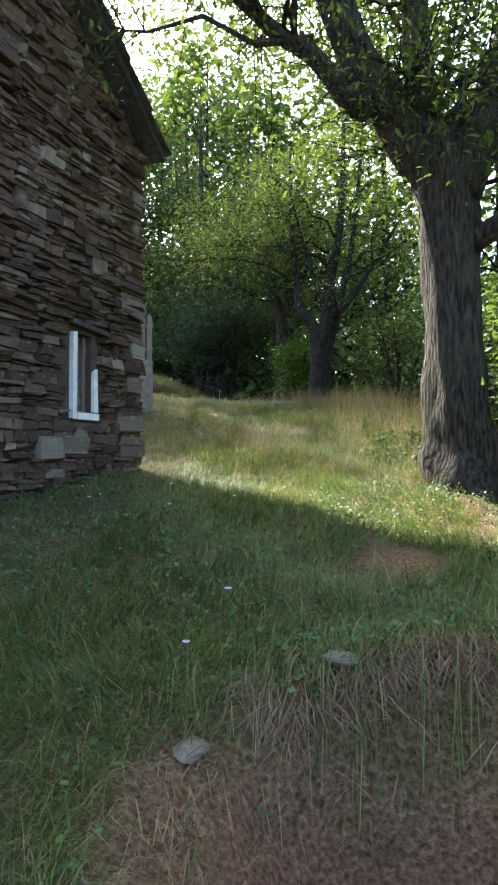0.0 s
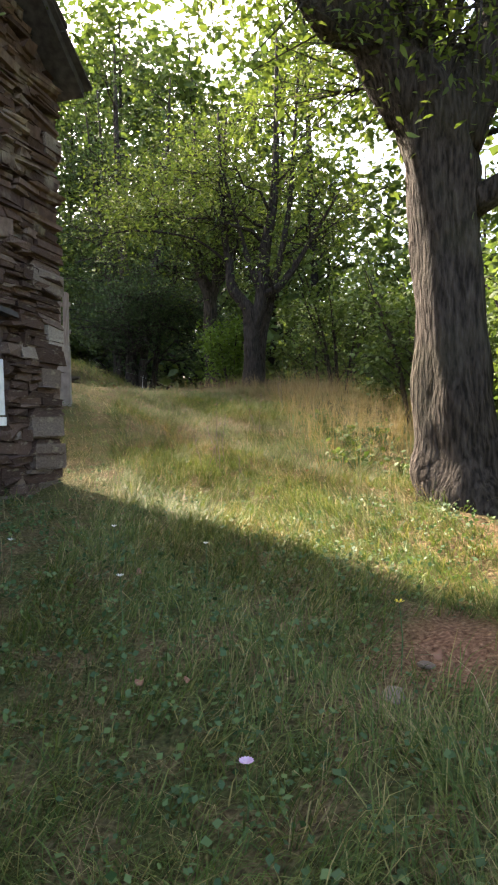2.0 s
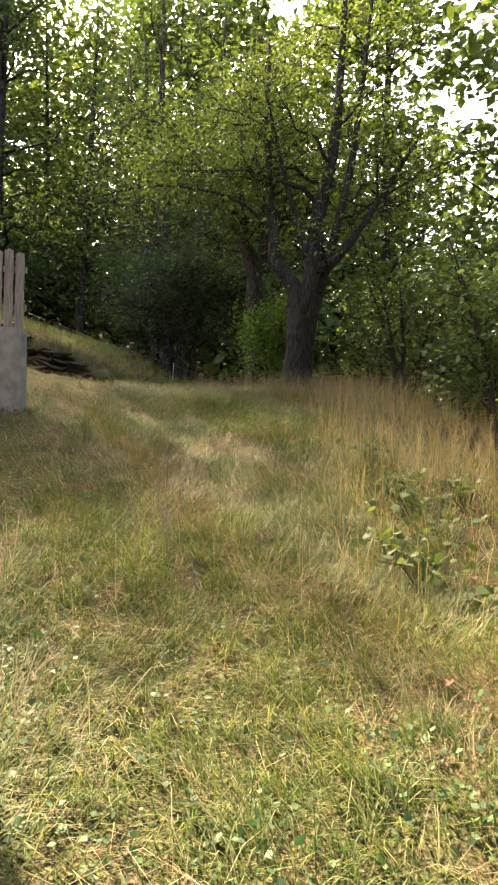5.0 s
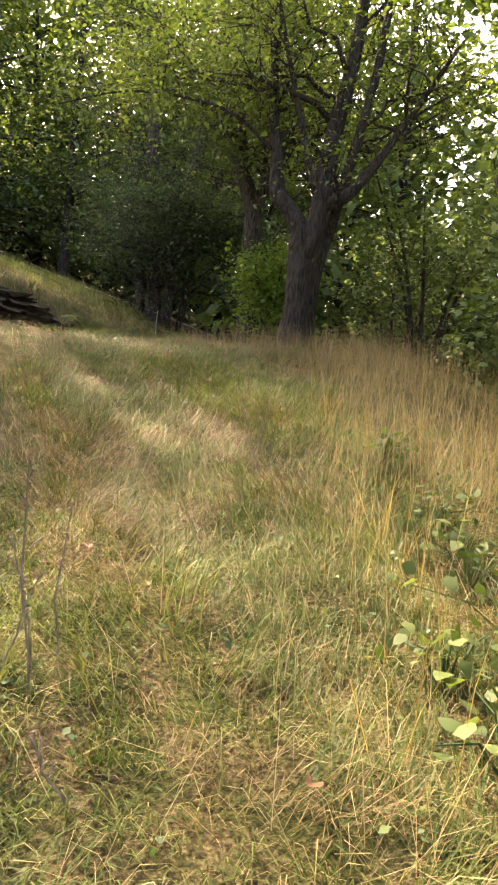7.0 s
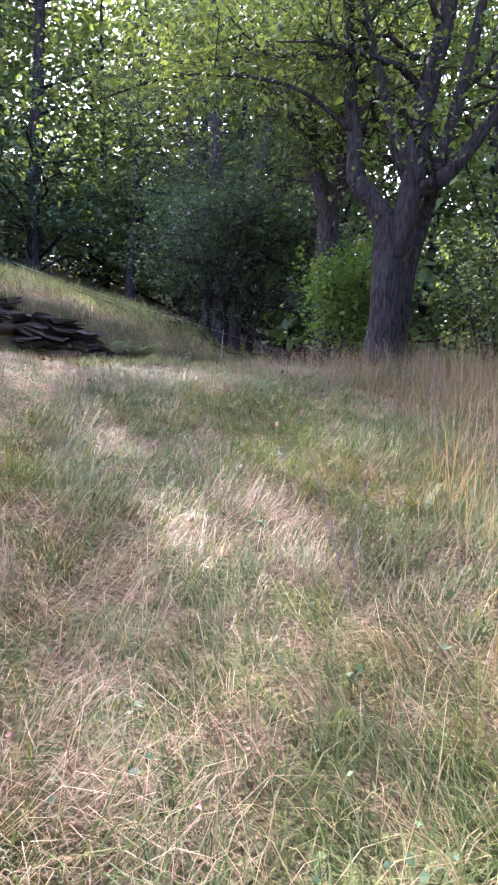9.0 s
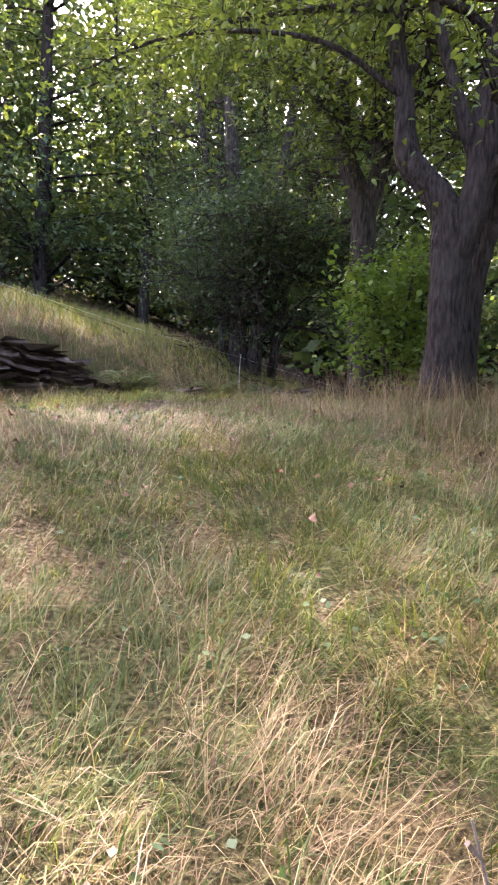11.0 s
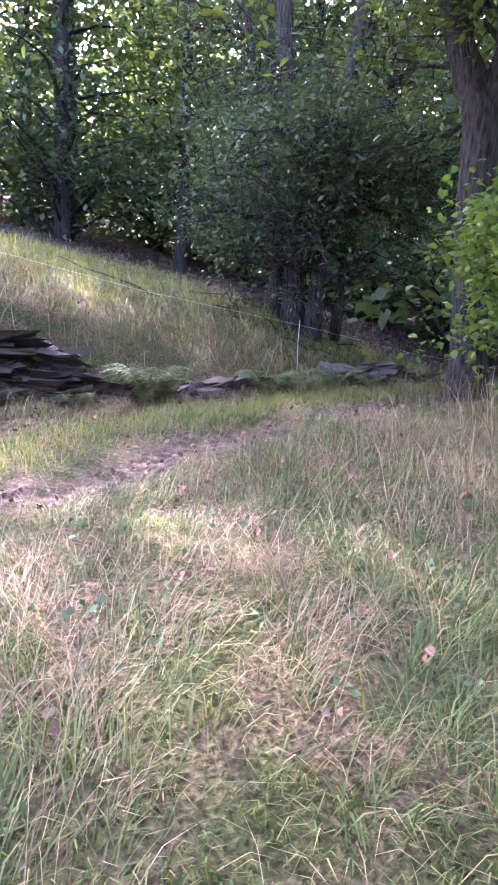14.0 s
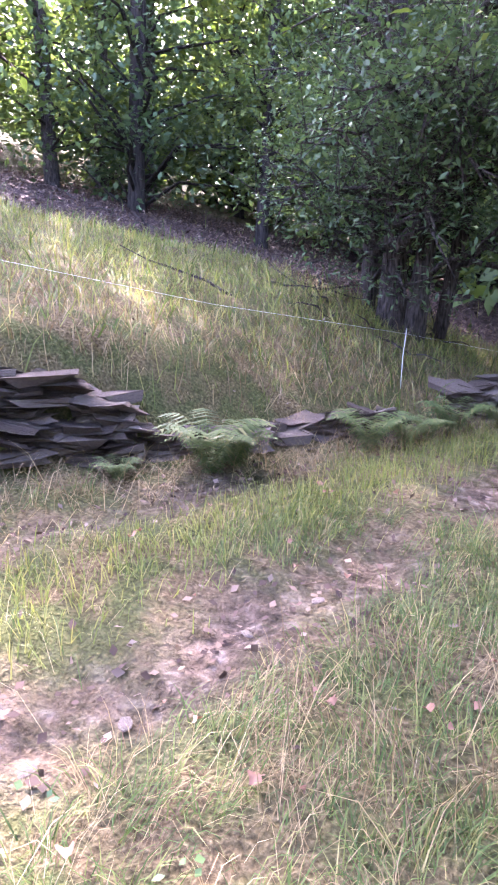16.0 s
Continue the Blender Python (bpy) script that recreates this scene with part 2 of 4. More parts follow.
class Shape:
    """Collects prisms, tubes and slabs into one mesh."""

    def __init__(self):
        self.v, self.f = [], []

    def add(self, verts, faces):
        k = len(self.v)
        self.v += [tuple(p) for p in verts]
        self.f += [tuple(i + k for i in q) for q in faces]

    def box(self, m, sx, sy, sz, rough=0.0):
        """A chamfered box round the origin of m."""
        vs = []
        for z, k in ((-0.5, 0.94), (-0.42, 1), (0.42, 1), (0.5, 0.94)):
            for x, y in ((-0.5, -0.5), (0.5, -0.5), (0.5, 0.5), (-0.5, 0.5)):
                j = rng.normal(0, rough, 3) if rough else (0, 0, 0)
                vs.append(m @ Vector(((x * k + j[0]) * sx, (y * k + j[1]) * sy, (z + j[2] * 0.5) * sz)))
        fs = [(3, 2, 1, 0), (12, 13, 14, 15)]
        for r in range(3):
            for i in range(4):
                a, b = r * 4 + i, r * 4 + (i + 1) % 4
                fs.append((a, b, b + 4, a + 4))
        self.add(vs, fs)

    def prism(self, poly, to_world, t0, t1):
        """A flat outline pushed from depth t0 to t1; to_world(a, b, t) gives the place."""
        n = len(poly)
        vs = [to_world(a, b, t0) for a, b in poly] + [to_world(a, b, t1) for a, b in poly]
        fs = [tuple(range(n))[::-1], tuple(range(n, 2 * n))] + [(i, (i + 1) % n, n + (i + 1) % n, n + i) for i in range(n)]
        self.add(vs, fs)

    def tube(self, pts, radii, seg=8, ridge=0.0):
        pts = [Vector(p) for p in pts]
        ref = Vector((0.31, 0.95, 0.05))
        vs, phase = [], rng.random() * 6
        for i, p in enumerate(pts):
            d = (pts[min(i + 1, len(pts) - 1)] - pts[max(i - 1, 0)]).normalized()
            a = d.cross(ref).normalized()
            b = d.cross(a)
            for k in range(seg):
                w = 2 * math.pi * k / seg
                r = radii[i] * (1 + ridge * (math.sin(5 * w + phase + i * 0.2) * 0.4 + noise.noise((math.cos(w) * 1.5, math.sin(w) * 1.5, i * 0.35 + phase)) + 0.5 * noise.noise((math.cos(w) * 5, math.sin(w) * 5, i * 0.5 + phase))))
                vs.append(p + a * (r * math.cos(w)) + b * (r * math.sin(w)))
        fs = []
        for i in range(len(pts) - 1):
            for k in range(seg):
                k2 = (k + 1) % seg
                fs.append((i * seg + k, i * seg + k2, (i + 1) * seg + k2, (i + 1) * seg + k))
        fs += [tuple(range(seg))[::-1], tuple(range((len(pts) - 1) * seg, len(pts) * seg))]
        self.add(vs, fs)

    def mesh(self, name, mat, smooth=False):
        return mesh_of(name, self.v, self.f, mat, smooth)


def sm(x, a, b):
    t = np.clip((np.asarray(x, float) - a) / (b - a), 0, 1)
    return t * t * (3 - 2 * t)


# ---- lie of the land ----
PROFILE_Y = (-300, -60, -8, 1.6, 5.2, 7.5, 9.5, 10.6, 12.5, 14.0, 15.3, 17.0, 18.5, 20, 22, 30, 60, 400)
PROFILE_Z = (-30, -12, -2.6, -0.68, 0.06, 0.32, 0.53, 0.68, 1.03, 1.27, 1.5, 1.86, 2.14, 2.28, 2.24, 2.0, 1.3, -10)
TURN = radians(5.5)


def site(x, y):
    """From the plan of the hill's foot (wall, track, wood) to the world."""
    dx, dy = x + 0.99, y - 17.79
    return -1.66 + dx * math.cos(TURN) - dy * math.sin(TURN), 16.87 + dx * math.sin(TURN) + dy * math.cos(TURN)


def plan(x, y):
    """From the world to the plan of the hill's foot."""
    dx, dy = x + 1.66, y - 16.87
    return -0.99 + dx * math.cos(TURN) + dy * math.sin(TURN), 17.79 - dx * math.sin(TURN) + dy * math.cos(TURN)


def wall_side(x, y):
    """Distance beyond the foot of the old field wall, on the hill's side."""
    x, y = plan(x, y)
    return (x + 3.5) * -0.84 + (y - 21.9) * 0.54


def wave(x, y, s, k):
    return np.sin(x * s + 1.3 * k) * np.cos(y * s * 0.9 + 2.1 * k) + 0.5 * np.sin(x * s * 2.3 + y * s * 1.7 + k)


def height(x, y):
    x, y = np.asarray(x, float), np.asarray(y, float)
    yy = y[..., None] + np.array((-1.2, -0.6, 0, 0.6, 1.2))
    base = np.interp(yy, PROFILE_Y, PROFILE_Z).mean(-1)
    right = np.maximum(x - 2.6 + 0.04 * y, 0)
    base = base - 2.4 * (1 - np.exp(-0.13 * right ** 1.3)) * sm(y, 2, 9)
    left = np.maximum(-0.7 - x, 0)
    base = base + 0.2 * np.minimum(left, 5) * sm(y, 11, 14) * (1 - sm(y, 16, 18.5))
    d = wall_side(x, y)
    hill = 2.7 - 0.298 * (np.clip(x, -42, 10) + 4.65) + 0.03 * (y - 27.5) - 0.1 * np.maximum(x - 10, 0)
    hill = hill + 0.5 * np.exp(-(np.maximum(d - 5, 0) / 3) ** 2) * sm(-x, 2.8, 6)
    z = base + (hill - base) * sm(d, 0.0, 0.7) * sm(y, 13, 18.5)
    near = 1 - sm(np.hypot(x, y - 14), 40, 120)
    z = z + near * (0.03 * wave(x, y, 1.7, 1) + 0.018 * wave(x, y, 4.3, 2))
    pit = np.exp(-(((x - 1.65) / 0.7) ** 2 + ((y - 3.85) / 0.4) ** 2) ** 2)
    lip = np.exp(-(((x - 1.6) / 0.85) ** 2 + ((y - 4.5) / 0.22) ** 2))
    face = sm(4.38 + 0.08 * np.sin(5 * x) - y, 0, 0.14) * (1 - sm(4.4 - y, 0.5, 1.4)) * np.exp(-((x - 1.65) / 0.75) ** 4)
    z = z - 0.06 * pit + 0.2 * lip - 0.5 * face
    for off, w in ((0.0, 0.3), (-1.25, 0.28)):
        z = z - 0.06 * np.exp(-((rut(x, y) - off) / w) ** 2) * sm(y, 16, 17.5)
    return z


def rut(x, y):
    """Distance from the nearer wheel rut of the farm track, positive to its right."""
    x, y = plan(x, y)
    xc = np.interp(y, (15, 19.1, 20.9, 22.9, 26, 32, 60), (-5.5, -2.45, -1.5, -0.75, 0.3, 3.0, 16))
    return (x - xc) * 0.8


def zat(x, y):
    return float(height(x, y))


def litter_mask(x, y):
    d = wall_side(x, y)
    edge = 3.3 + 0.3 * np.sin(x * 1.3) + 0.6 * np.maximum(-x - 3.5, 0)
    return sm(d, edge - 0.3, edge + 0.5) * (1 - sm(d, 16.5, 19) * 0.8) * sm(y, 17, 21) * (1 - sm(y, 60, 90))


def soil_mask(x, y):
    a = np.exp(-(((x - 1.55) / 1.15) ** 2 + ((y - 3.75) / 0.62) ** 2) ** 2)
    b = np.exp(-(((x - 1.5) / 0.4) ** 2 + ((y - 6.2) / 0.45) ** 2) ** 2)
    c = np.exp(-(((x - 2.5) / 0.9) ** 2 + ((y - 7.6) / 1.3) ** 2) ** 2)
    return np.clip(a + 0.7 * b + 0.35 * c, 0, 1)


def gravel_mask(x, y):
    r = rut(x, y)
    m = np.exp(-(r / 0.27) ** 2) + 0.7 * np.exp(-((r + 1.25) / 0.2) ** 2)
    return np.clip(m * (0.75 + 0.4 * wave(x, y, 2.4, 3)), 0, 1) * sm(y, 16, 17.5) * (1 - sm(y, 29, 35))


def build_ground():
    def axis(lo, hi, fine_lo, fine_hi, step):
        fine = np.arange(fine_lo, fine_hi + 1e-6, step)
        g = np.cumsum(step * 1.22 ** np.arange(1, 34))
        return np.concatenate([np.maximum(fine_lo - g[::-1], lo), fine, np.minimum(fine_hi + g, hi)])
    xs, ys = np.unique(axis(-700, 700, -7, 5, 0.125)), np.unique(axis(-500, 900, 0, 30, 0.125))
    X, Y = np.meshgrid(xs, ys)
    Z = height(X, Y)
    Z = Z + 0.012 * rng.standard_normal(Z.shape) * (np.abs(X) < 8)
    nx, ny = len(xs), len(ys)
    v = np.stack([X.ravel(), Y.ravel(), Z.ravel()], 1)
    i = (np.arange(ny - 1)[:, None] * nx + np.arange(nx - 1)).ravel()
    f = np.concatenate([np.stack([i, i + 1, i + nx + 1], 1), np.stack([i, i + nx + 1, i + nx], 1)])
    me = tri_mesh("ground", v, f, M_GROUND)
    for key, fn in (("soil", soil_mask), ("litter", litter_mask), ("gravel", gravel_mask)):
        at = me.attributes.new(key, "FLOAT", "POINT")
        at.data.foreach_set("value", fn(X, Y).ravel().astype(np.float32))
    me.polygons.foreach_set("use_smooth", [True] * len(me.polygons))
    tagged(new("ground", me), "uneven sloping meadow ground with soil patches and track", "ground", kind="structure")


build_ground()

# ---- stone house ----
CORNER, ANG = Vector((-1.646, 10.196, 0)), radians(15)
U = Vector((-math.sin(ANG), -math.cos(ANG), 0))
N = Vector((math.cos(ANG), -math.sin(ANG), 0))
GABLE, EAVE_Z, PITCH, DEPTH = 7.4, 4.98, 0.78, 8.0
WIN = (0.97, 1.3, 1.33, 2.27)


def on_gable(s, z, out):
    return CORNER + U * s + N * out + Vector((0, 0, z))


def on_side(s, z, out):
    return CORNER - N * s - U * out + Vector((0, 0, z))


def verge(s):
    return EAVE_Z + PITCH * min(s, GABLE - s)


def build_house():
    house = tagged(new("stone_house"), "old rough schist stone house with slate roof and one small window", "house")
    wall = Shape()
    a, b, c, d = WIN
    for poly in ([(0, -0.5), (a, -0.5), (a, verge(a)), (0, verge(0))], [(a, -0.5), (b, -0.5), (b, c), (a, c)],
                 [(a, d), (b, d), (b, verge(b)), (a, verge(a))], [(b, -0.5), (GABLE, -0.5), (GABLE, verge(GABLE)), (GABLE / 2, verge(GABLE / 2)), (b, verge(b))]):
        wall.prism(poly, on_gable, -0.03, -0.5)
    w = part("wall", wall.mesh("gable_wall", M_MORTAR), house, "earth-jointed rubble gable wall")
    other = Shape()
    other.prism([(0.5, -0.5), (DEPTH, -0.5), (DEPTH, EAVE_Z), (0.5, EAVE_Z)], on_side, -0.5, -0.03)
    other.prism([(0.0, -0.5), (GABLE, -0.5), (GABLE, EAVE_Z), (0, EAVE_Z)], lambda s, z, o: CORNER - N * (DEPTH + o) + U * s + Vector((0, 0, z)), 0, 0.4)
    other.prism([(0.5, -0.5), (DEPTH, -0.5), (DEPTH, EAVE_Z), (0.5, EAVE_Z)], lambda s, z, o: CORNER - N * s + U * (GABLE + o) + Vector((0, 0, z)), -0.5, 0)
    w2 = part("wall", other.mesh("rear_walls", M_MORTAR), house)

    # rubble stones: the ones near the corner singly, the rest joined
    kinds = []
    for _ in range(14):
        s = Shape()
        s.box(Matrix.Identity(4), 1, 1, 1, 0.08)
        kinds.append(s.mesh("stone", M_STONE))
    quoins = []
    for _ in range(5):
        s = Shape()
        s.box(Matrix.Identity(4), 1, 1, 1, 0.035)
        quoins.append(s.mesh("quoin", M_QUOIN))
    rest = Shape()
    frame_m = Matrix(((U.x, N.x, 0), (U.y, N.y, 0), (0, 0, 1))).to_4x4()
    count = 0
    z = 0.2
    while z < 8:
        h = float(rng.choice((0.035, 0.05, 0.065, 0.08, 0.1, 0.15), p=(0.15, 0.25, 0.25, 0.2, 0.1, 0.05)))
        s = float(rng.uniform(-0.03, 0.0))
        first = True
        while s < GABLE:
            l = float(rng.uniform(0.1, 0.42)) * (1.0 if h < 0.1 else 0.8)
            if first:
                l = float(rng.uniform(0.3, 0.6))
            hh = h * float(rng.uniform(0.75, 1.35))
            if rng.random() < 0.05:
                hh = h + 0.1
            mid = s + l / 2
            inside = z + h < verge(min(max(s, 0), GABLE)) + 0.02 and z + h < verge(min(s + l, GABLE)) + 0.05
            hole = s + l > WIN[0] - 0.1 and s < WIN[1] + 0.1 and z + h > WIN[2] - 0.09 and z < WIN[3] + 0.07
            if hole and s < WIN[0] - 0.25:
                l = WIN[0] - 0.1 - s
                mid, hole = s + l / 2, False
            if inside and not hole:
                out = float(rng.uniform(-0.045, 0.04))
                tilt = float(rng.normal(0, 2.6))
                m = Matrix.Translation(on_gable(mid, z + h / 2, out - 0.06)) @ frame_m @ pose(0, 0, 0, float(rng.normal(0, 3)), tilt, float(rng.normal(0, 3)))
                if count < 300 and s < 2.1 and z < 3.6:
                    ob = part("stone", kinds[int(rng.integers(14))], w)
                    ob.matrix_world = m @ Matrix.Diagonal((l * 0.97, 0.2, hh * 0.93, 1))
                    count += 1
                else:
                    rest.box(m, l * 0.97, 0.2, hh * 0.93, 0.075)
            s += l
            first = False
        z += h
    tagged(part("rubble", rest.mesh("rubble", M_STONE), w), kind="stuff")
    # pale dressed corner stones
    zq, k = 0.35, 0
    while zq < EAVE_Z - 0.3:
        h = float(rng.uniform(0.16, 0.3))
        if rng.random() < 0.3:
            l = 0.52 if k % 2 else 0.3
            ob = part("quoin", quoins[int(rng.integers(5))], w)
            ob.matrix_world = Matrix.Translation(on_gable(l / 2 - 0.05, zq + h / 2, -0.05)) @ frame_m @ Matrix.Diagonal((l, 0.24, h, 1))
        zq += h + float(rng.uniform(0.1, 0.35))
        k += 1
    for s, zz, l, h in ((0.3, 1.25, 0.5, 0.24), (0.22, 1.75, 0.34, 0.2), (1.35, 0.95, 0.42, 0.2), (1.75, 0.92, 0.38, 0.26)):
        ob = part("quoin", quoins[int(rng.integers(5))], w)
        ob.matrix_world = Matrix.Translation(on_gable(s, zz, -0.03)) @ frame_m @ Matrix.Diagonal((l, 0.24, h, 1))
    side = Shape()
    zz = 0.2
    while zz < EAVE_Z:
        h = float(rng.uniform(0.07, 0.15))
        s = 0.0
        while s < DEPTH:
            l = float(rng.uniform(0.2, 0.6))
            side.box(Matrix.Translation(on_side(s + l / 2, zz + h / 2, float(rng.uniform(-0.09, -0.02)))) @ Matrix.Rotation(-ANG, 4, "Z"), l * 0.97, 0.18, h * 0.94, 0.05)
            s += l
        zz += h
    tagged(part("rubble", side.mesh("side_rubble", M_STONE), w2), kind="stuff")

    # window
    window = part("window", None, house)
    fr = Shape()
    for poly in ([(a - 0.0, c), (a + 0.05, c), (a + 0.05, d), (a, d)], ):
        fr.prism(poly, on_gable, -0.12, -0.2)
    fr.prism([(a - 0.02, c - 0.02), (b + 0.02, c - 0.02), (b + 0.02, c + 0.03), (a - 0.02, c + 0.03)], on_gable, -0.1, -0.2)
    part("timber", fr.mesh("window_timber", M_WOOD), window)
    wh = Shape()
    wh.prism([(b, c - 0.07), (b + 0.07, c - 0.07), (b + 0.07, d), (b, d)], on_gable, 0.03, -0.1)
    wh.prism([(a - 0.06, c - 0.08), (b, c - 0.08), (b, c), (a - 0.06, c)], on_gable, 0.05, -0.12)
    wh.prism([(a - 0.09, c + 0.02), (a - 0.003, c + 0.02), (a - 0.003, c + 0.5), (a - 0.07, c + 0.55)], on_gable, 0.012, -0.1)
    part("surround", wh.mesh("window_surround", M_WHITE), window, "flaking white painted surround")
    sl = Shape()
    n = 3
    for i in range(n):
        s0 = a + 0.055 + (b - a - 0.06) * i / n
        s1 = a + 0.055 + (b - a - 0.06) * (i + 1) / n - 0.008
        dep = -0.17 - 0.008 * (i % 2)
        sl.prism([(s0, c + 0.035), (s1, c + 0.035), (s1, d - 0.01), (s0, d - 0.01)], on_gable, dep, dep - 0.03)
    sl.prism([(a + 0.055, c + 0.1), (b, c + 0.1), (b, c + 0.18), (a + 0.05, c + 0.18)], on_gable, -0.14, -0.17)
    part("shutter", sl.mesh("window_shutter", M_WOOD), window, "closed weathered plank shutter")
    li = Shape()
    li.prism([(a - 0.22, d + 0.02), (b + 0.16, d + 0.08), (b + 0.14, d + 0.14), (a - 0.2, d + 0.07)], on_gable, 0.09, -0.3)
    part("lintel", li.mesh("lintel", M_SLATE), house, "projecting slate lintel")

    # roof: overlapping courses of slate over a boarded deck
    deck, slates = Shape(), Shape()
    over, cheek = 0.2, 0.26
    for sgn in (0, 1):
        def at(s, z, t, sgn=sgn):
            return CORNER + U * (s if sgn == 0 else GABLE - s) - N * t + Vector((0, 0, z))
        deck.prism([(-over, EAVE_Z - PITCH * over + 0.02), (GABLE / 2, verge(GABLE / 2) + 0.02), (GABLE / 2, verge(GABLE / 2) + 0.12), (-over, EAVE_Z - PITCH * over + 0.12)], at, -cheek, DEPTH + 0.3)
        rows = 16
        for r in range(rows):
            s0 = -over - 0.06 + r * (GABLE / 2 + over) / rows
            s1 = s0 + 0.5
            z0, z1 = EAVE_Z + PITCH * s0 + 0.17, EAVE_Z + PITCH * s1 + 0.125
            t = -cheek - 0.04
            while t < DEPTH + 0.3:
                wid = float(rng.uniform(0.25, 0.45))
                j = float(rng.uniform(-0.02, 0.02))
                e = float(rng.uniform(-0.05, 0.03)) if t < 0 else 0
                slates.prism([(s0 + j, z0), (s1, z1), (s1, z1 + 0.025), (s0 + j, z0 + 0.035)], at, t + e, t + wid - 0.01)
                t += wid
    roof = part("roof", deck.mesh("roof_deck", M_SLATE), house)
    tagged(part("slates", slates.mesh("roof_slates", M_SLATE), roof), kind="stuff")
    return house


build_house()


# ---- trees ----
def leaf_mesh(name, centres, size, mat, spread, per, droop=0.3, narrow=0.5, oval=False):
    """Many small folded leaves round the given twig ends."""
    c = np.repeat(np.asarray(centres, float), per, 0)
    n = len(c)
    c = c + rng.normal(0, 1, (n, 3)) * np.array(spread)
    ax = rng.normal(0, 1, (n, 3))
    ax[:, 2] = ax[:, 2] * 0.5 - droop
    ax /= np.linalg.norm(ax, axis=1)[:, None]
    sd = np.cross(ax, np.array((0, 0, 1.0)) + rng.normal(0, 0.45, (n, 3)))
    sd /= np.linalg.norm(sd, axis=1)[:, None] + 1e-6
    up = np.cross(sd, ax)
    L = size * rng.uniform(0.6, 1.3, (n, 1))
    W = L * narrow * 0.5
    if oval:
        rim = [c, c + ax * L * 0.3 + sd * W + up * L * 0.05, c + ax * L * 0.68 + sd * W * 0.72 + up * L * 0.03, c + ax * L - up * L * 0.08,
               c + ax * L * 0.68 - sd * W * 0.72 + up * L * 0.03, c + ax * L * 0.3 - sd * W + up * L * 0.05]
        tris = ((0, 1, 5), (1, 2, 4), (1, 4, 5), (2, 3, 4))
    else:
        rim = [c, c + ax * L * 0.5 + sd * W + up * L * 0.06, c + ax * L, c + ax * L * 0.5 - sd * W + up * L * 0.06]
        tris = ((0, 1, 2), (0, 2, 3))
    v = np.stack(rim, 1).reshape(-1, 3)
    k = np.arange(n)[:, None] * len(rim)
    return tri_mesh(name, v, np.concatenate([k + np.array(q) for q in tris]), mat)


def bend(p, q, n, sag, wob):
    """Points of a slightly crooked limb from p to q."""
    p, q = Vector(p), Vector(q)
    out = []
    seed = rng.random() * 50
    for i in range(n + 1):
        t = i / n
        w = math.sin(math.pi * t)
        out.append(p.lerp(q, t) + Vector((noise.noise((t * 3, seed, 0)) * wob, noise.noise((t * 3, seed, 7)) * wob, noise.noise((t * 3, seed, 3)) * wob + sag)) * w)
    return out


def limb_path(pts, n):
    """A smooth curve through the given points with their radii (x, y, z, r)."""
    P = np.array(pts, float)
    if len(P) < 3:
        P = np.array([P[0], (P[0] + P[-1]) / 2, P[-1]])
    out = []
    ext = np.vstack([2 * P[0] - P[1], P, 2 * P[-1] - P[-2]])
    for i in range(len(P) - 1):
        a, b, c, d = ext[i:i + 4]
        for t in np.arange(n) / n:
            out.append(0.5 * (2 * b + (c - a) * t + (2 * a - 5 * b + 4 * c - d) * t * t + (3 * b - a - 3 * c + d) * t ** 3))
    out.append(P[-1])
    return np.array(out)


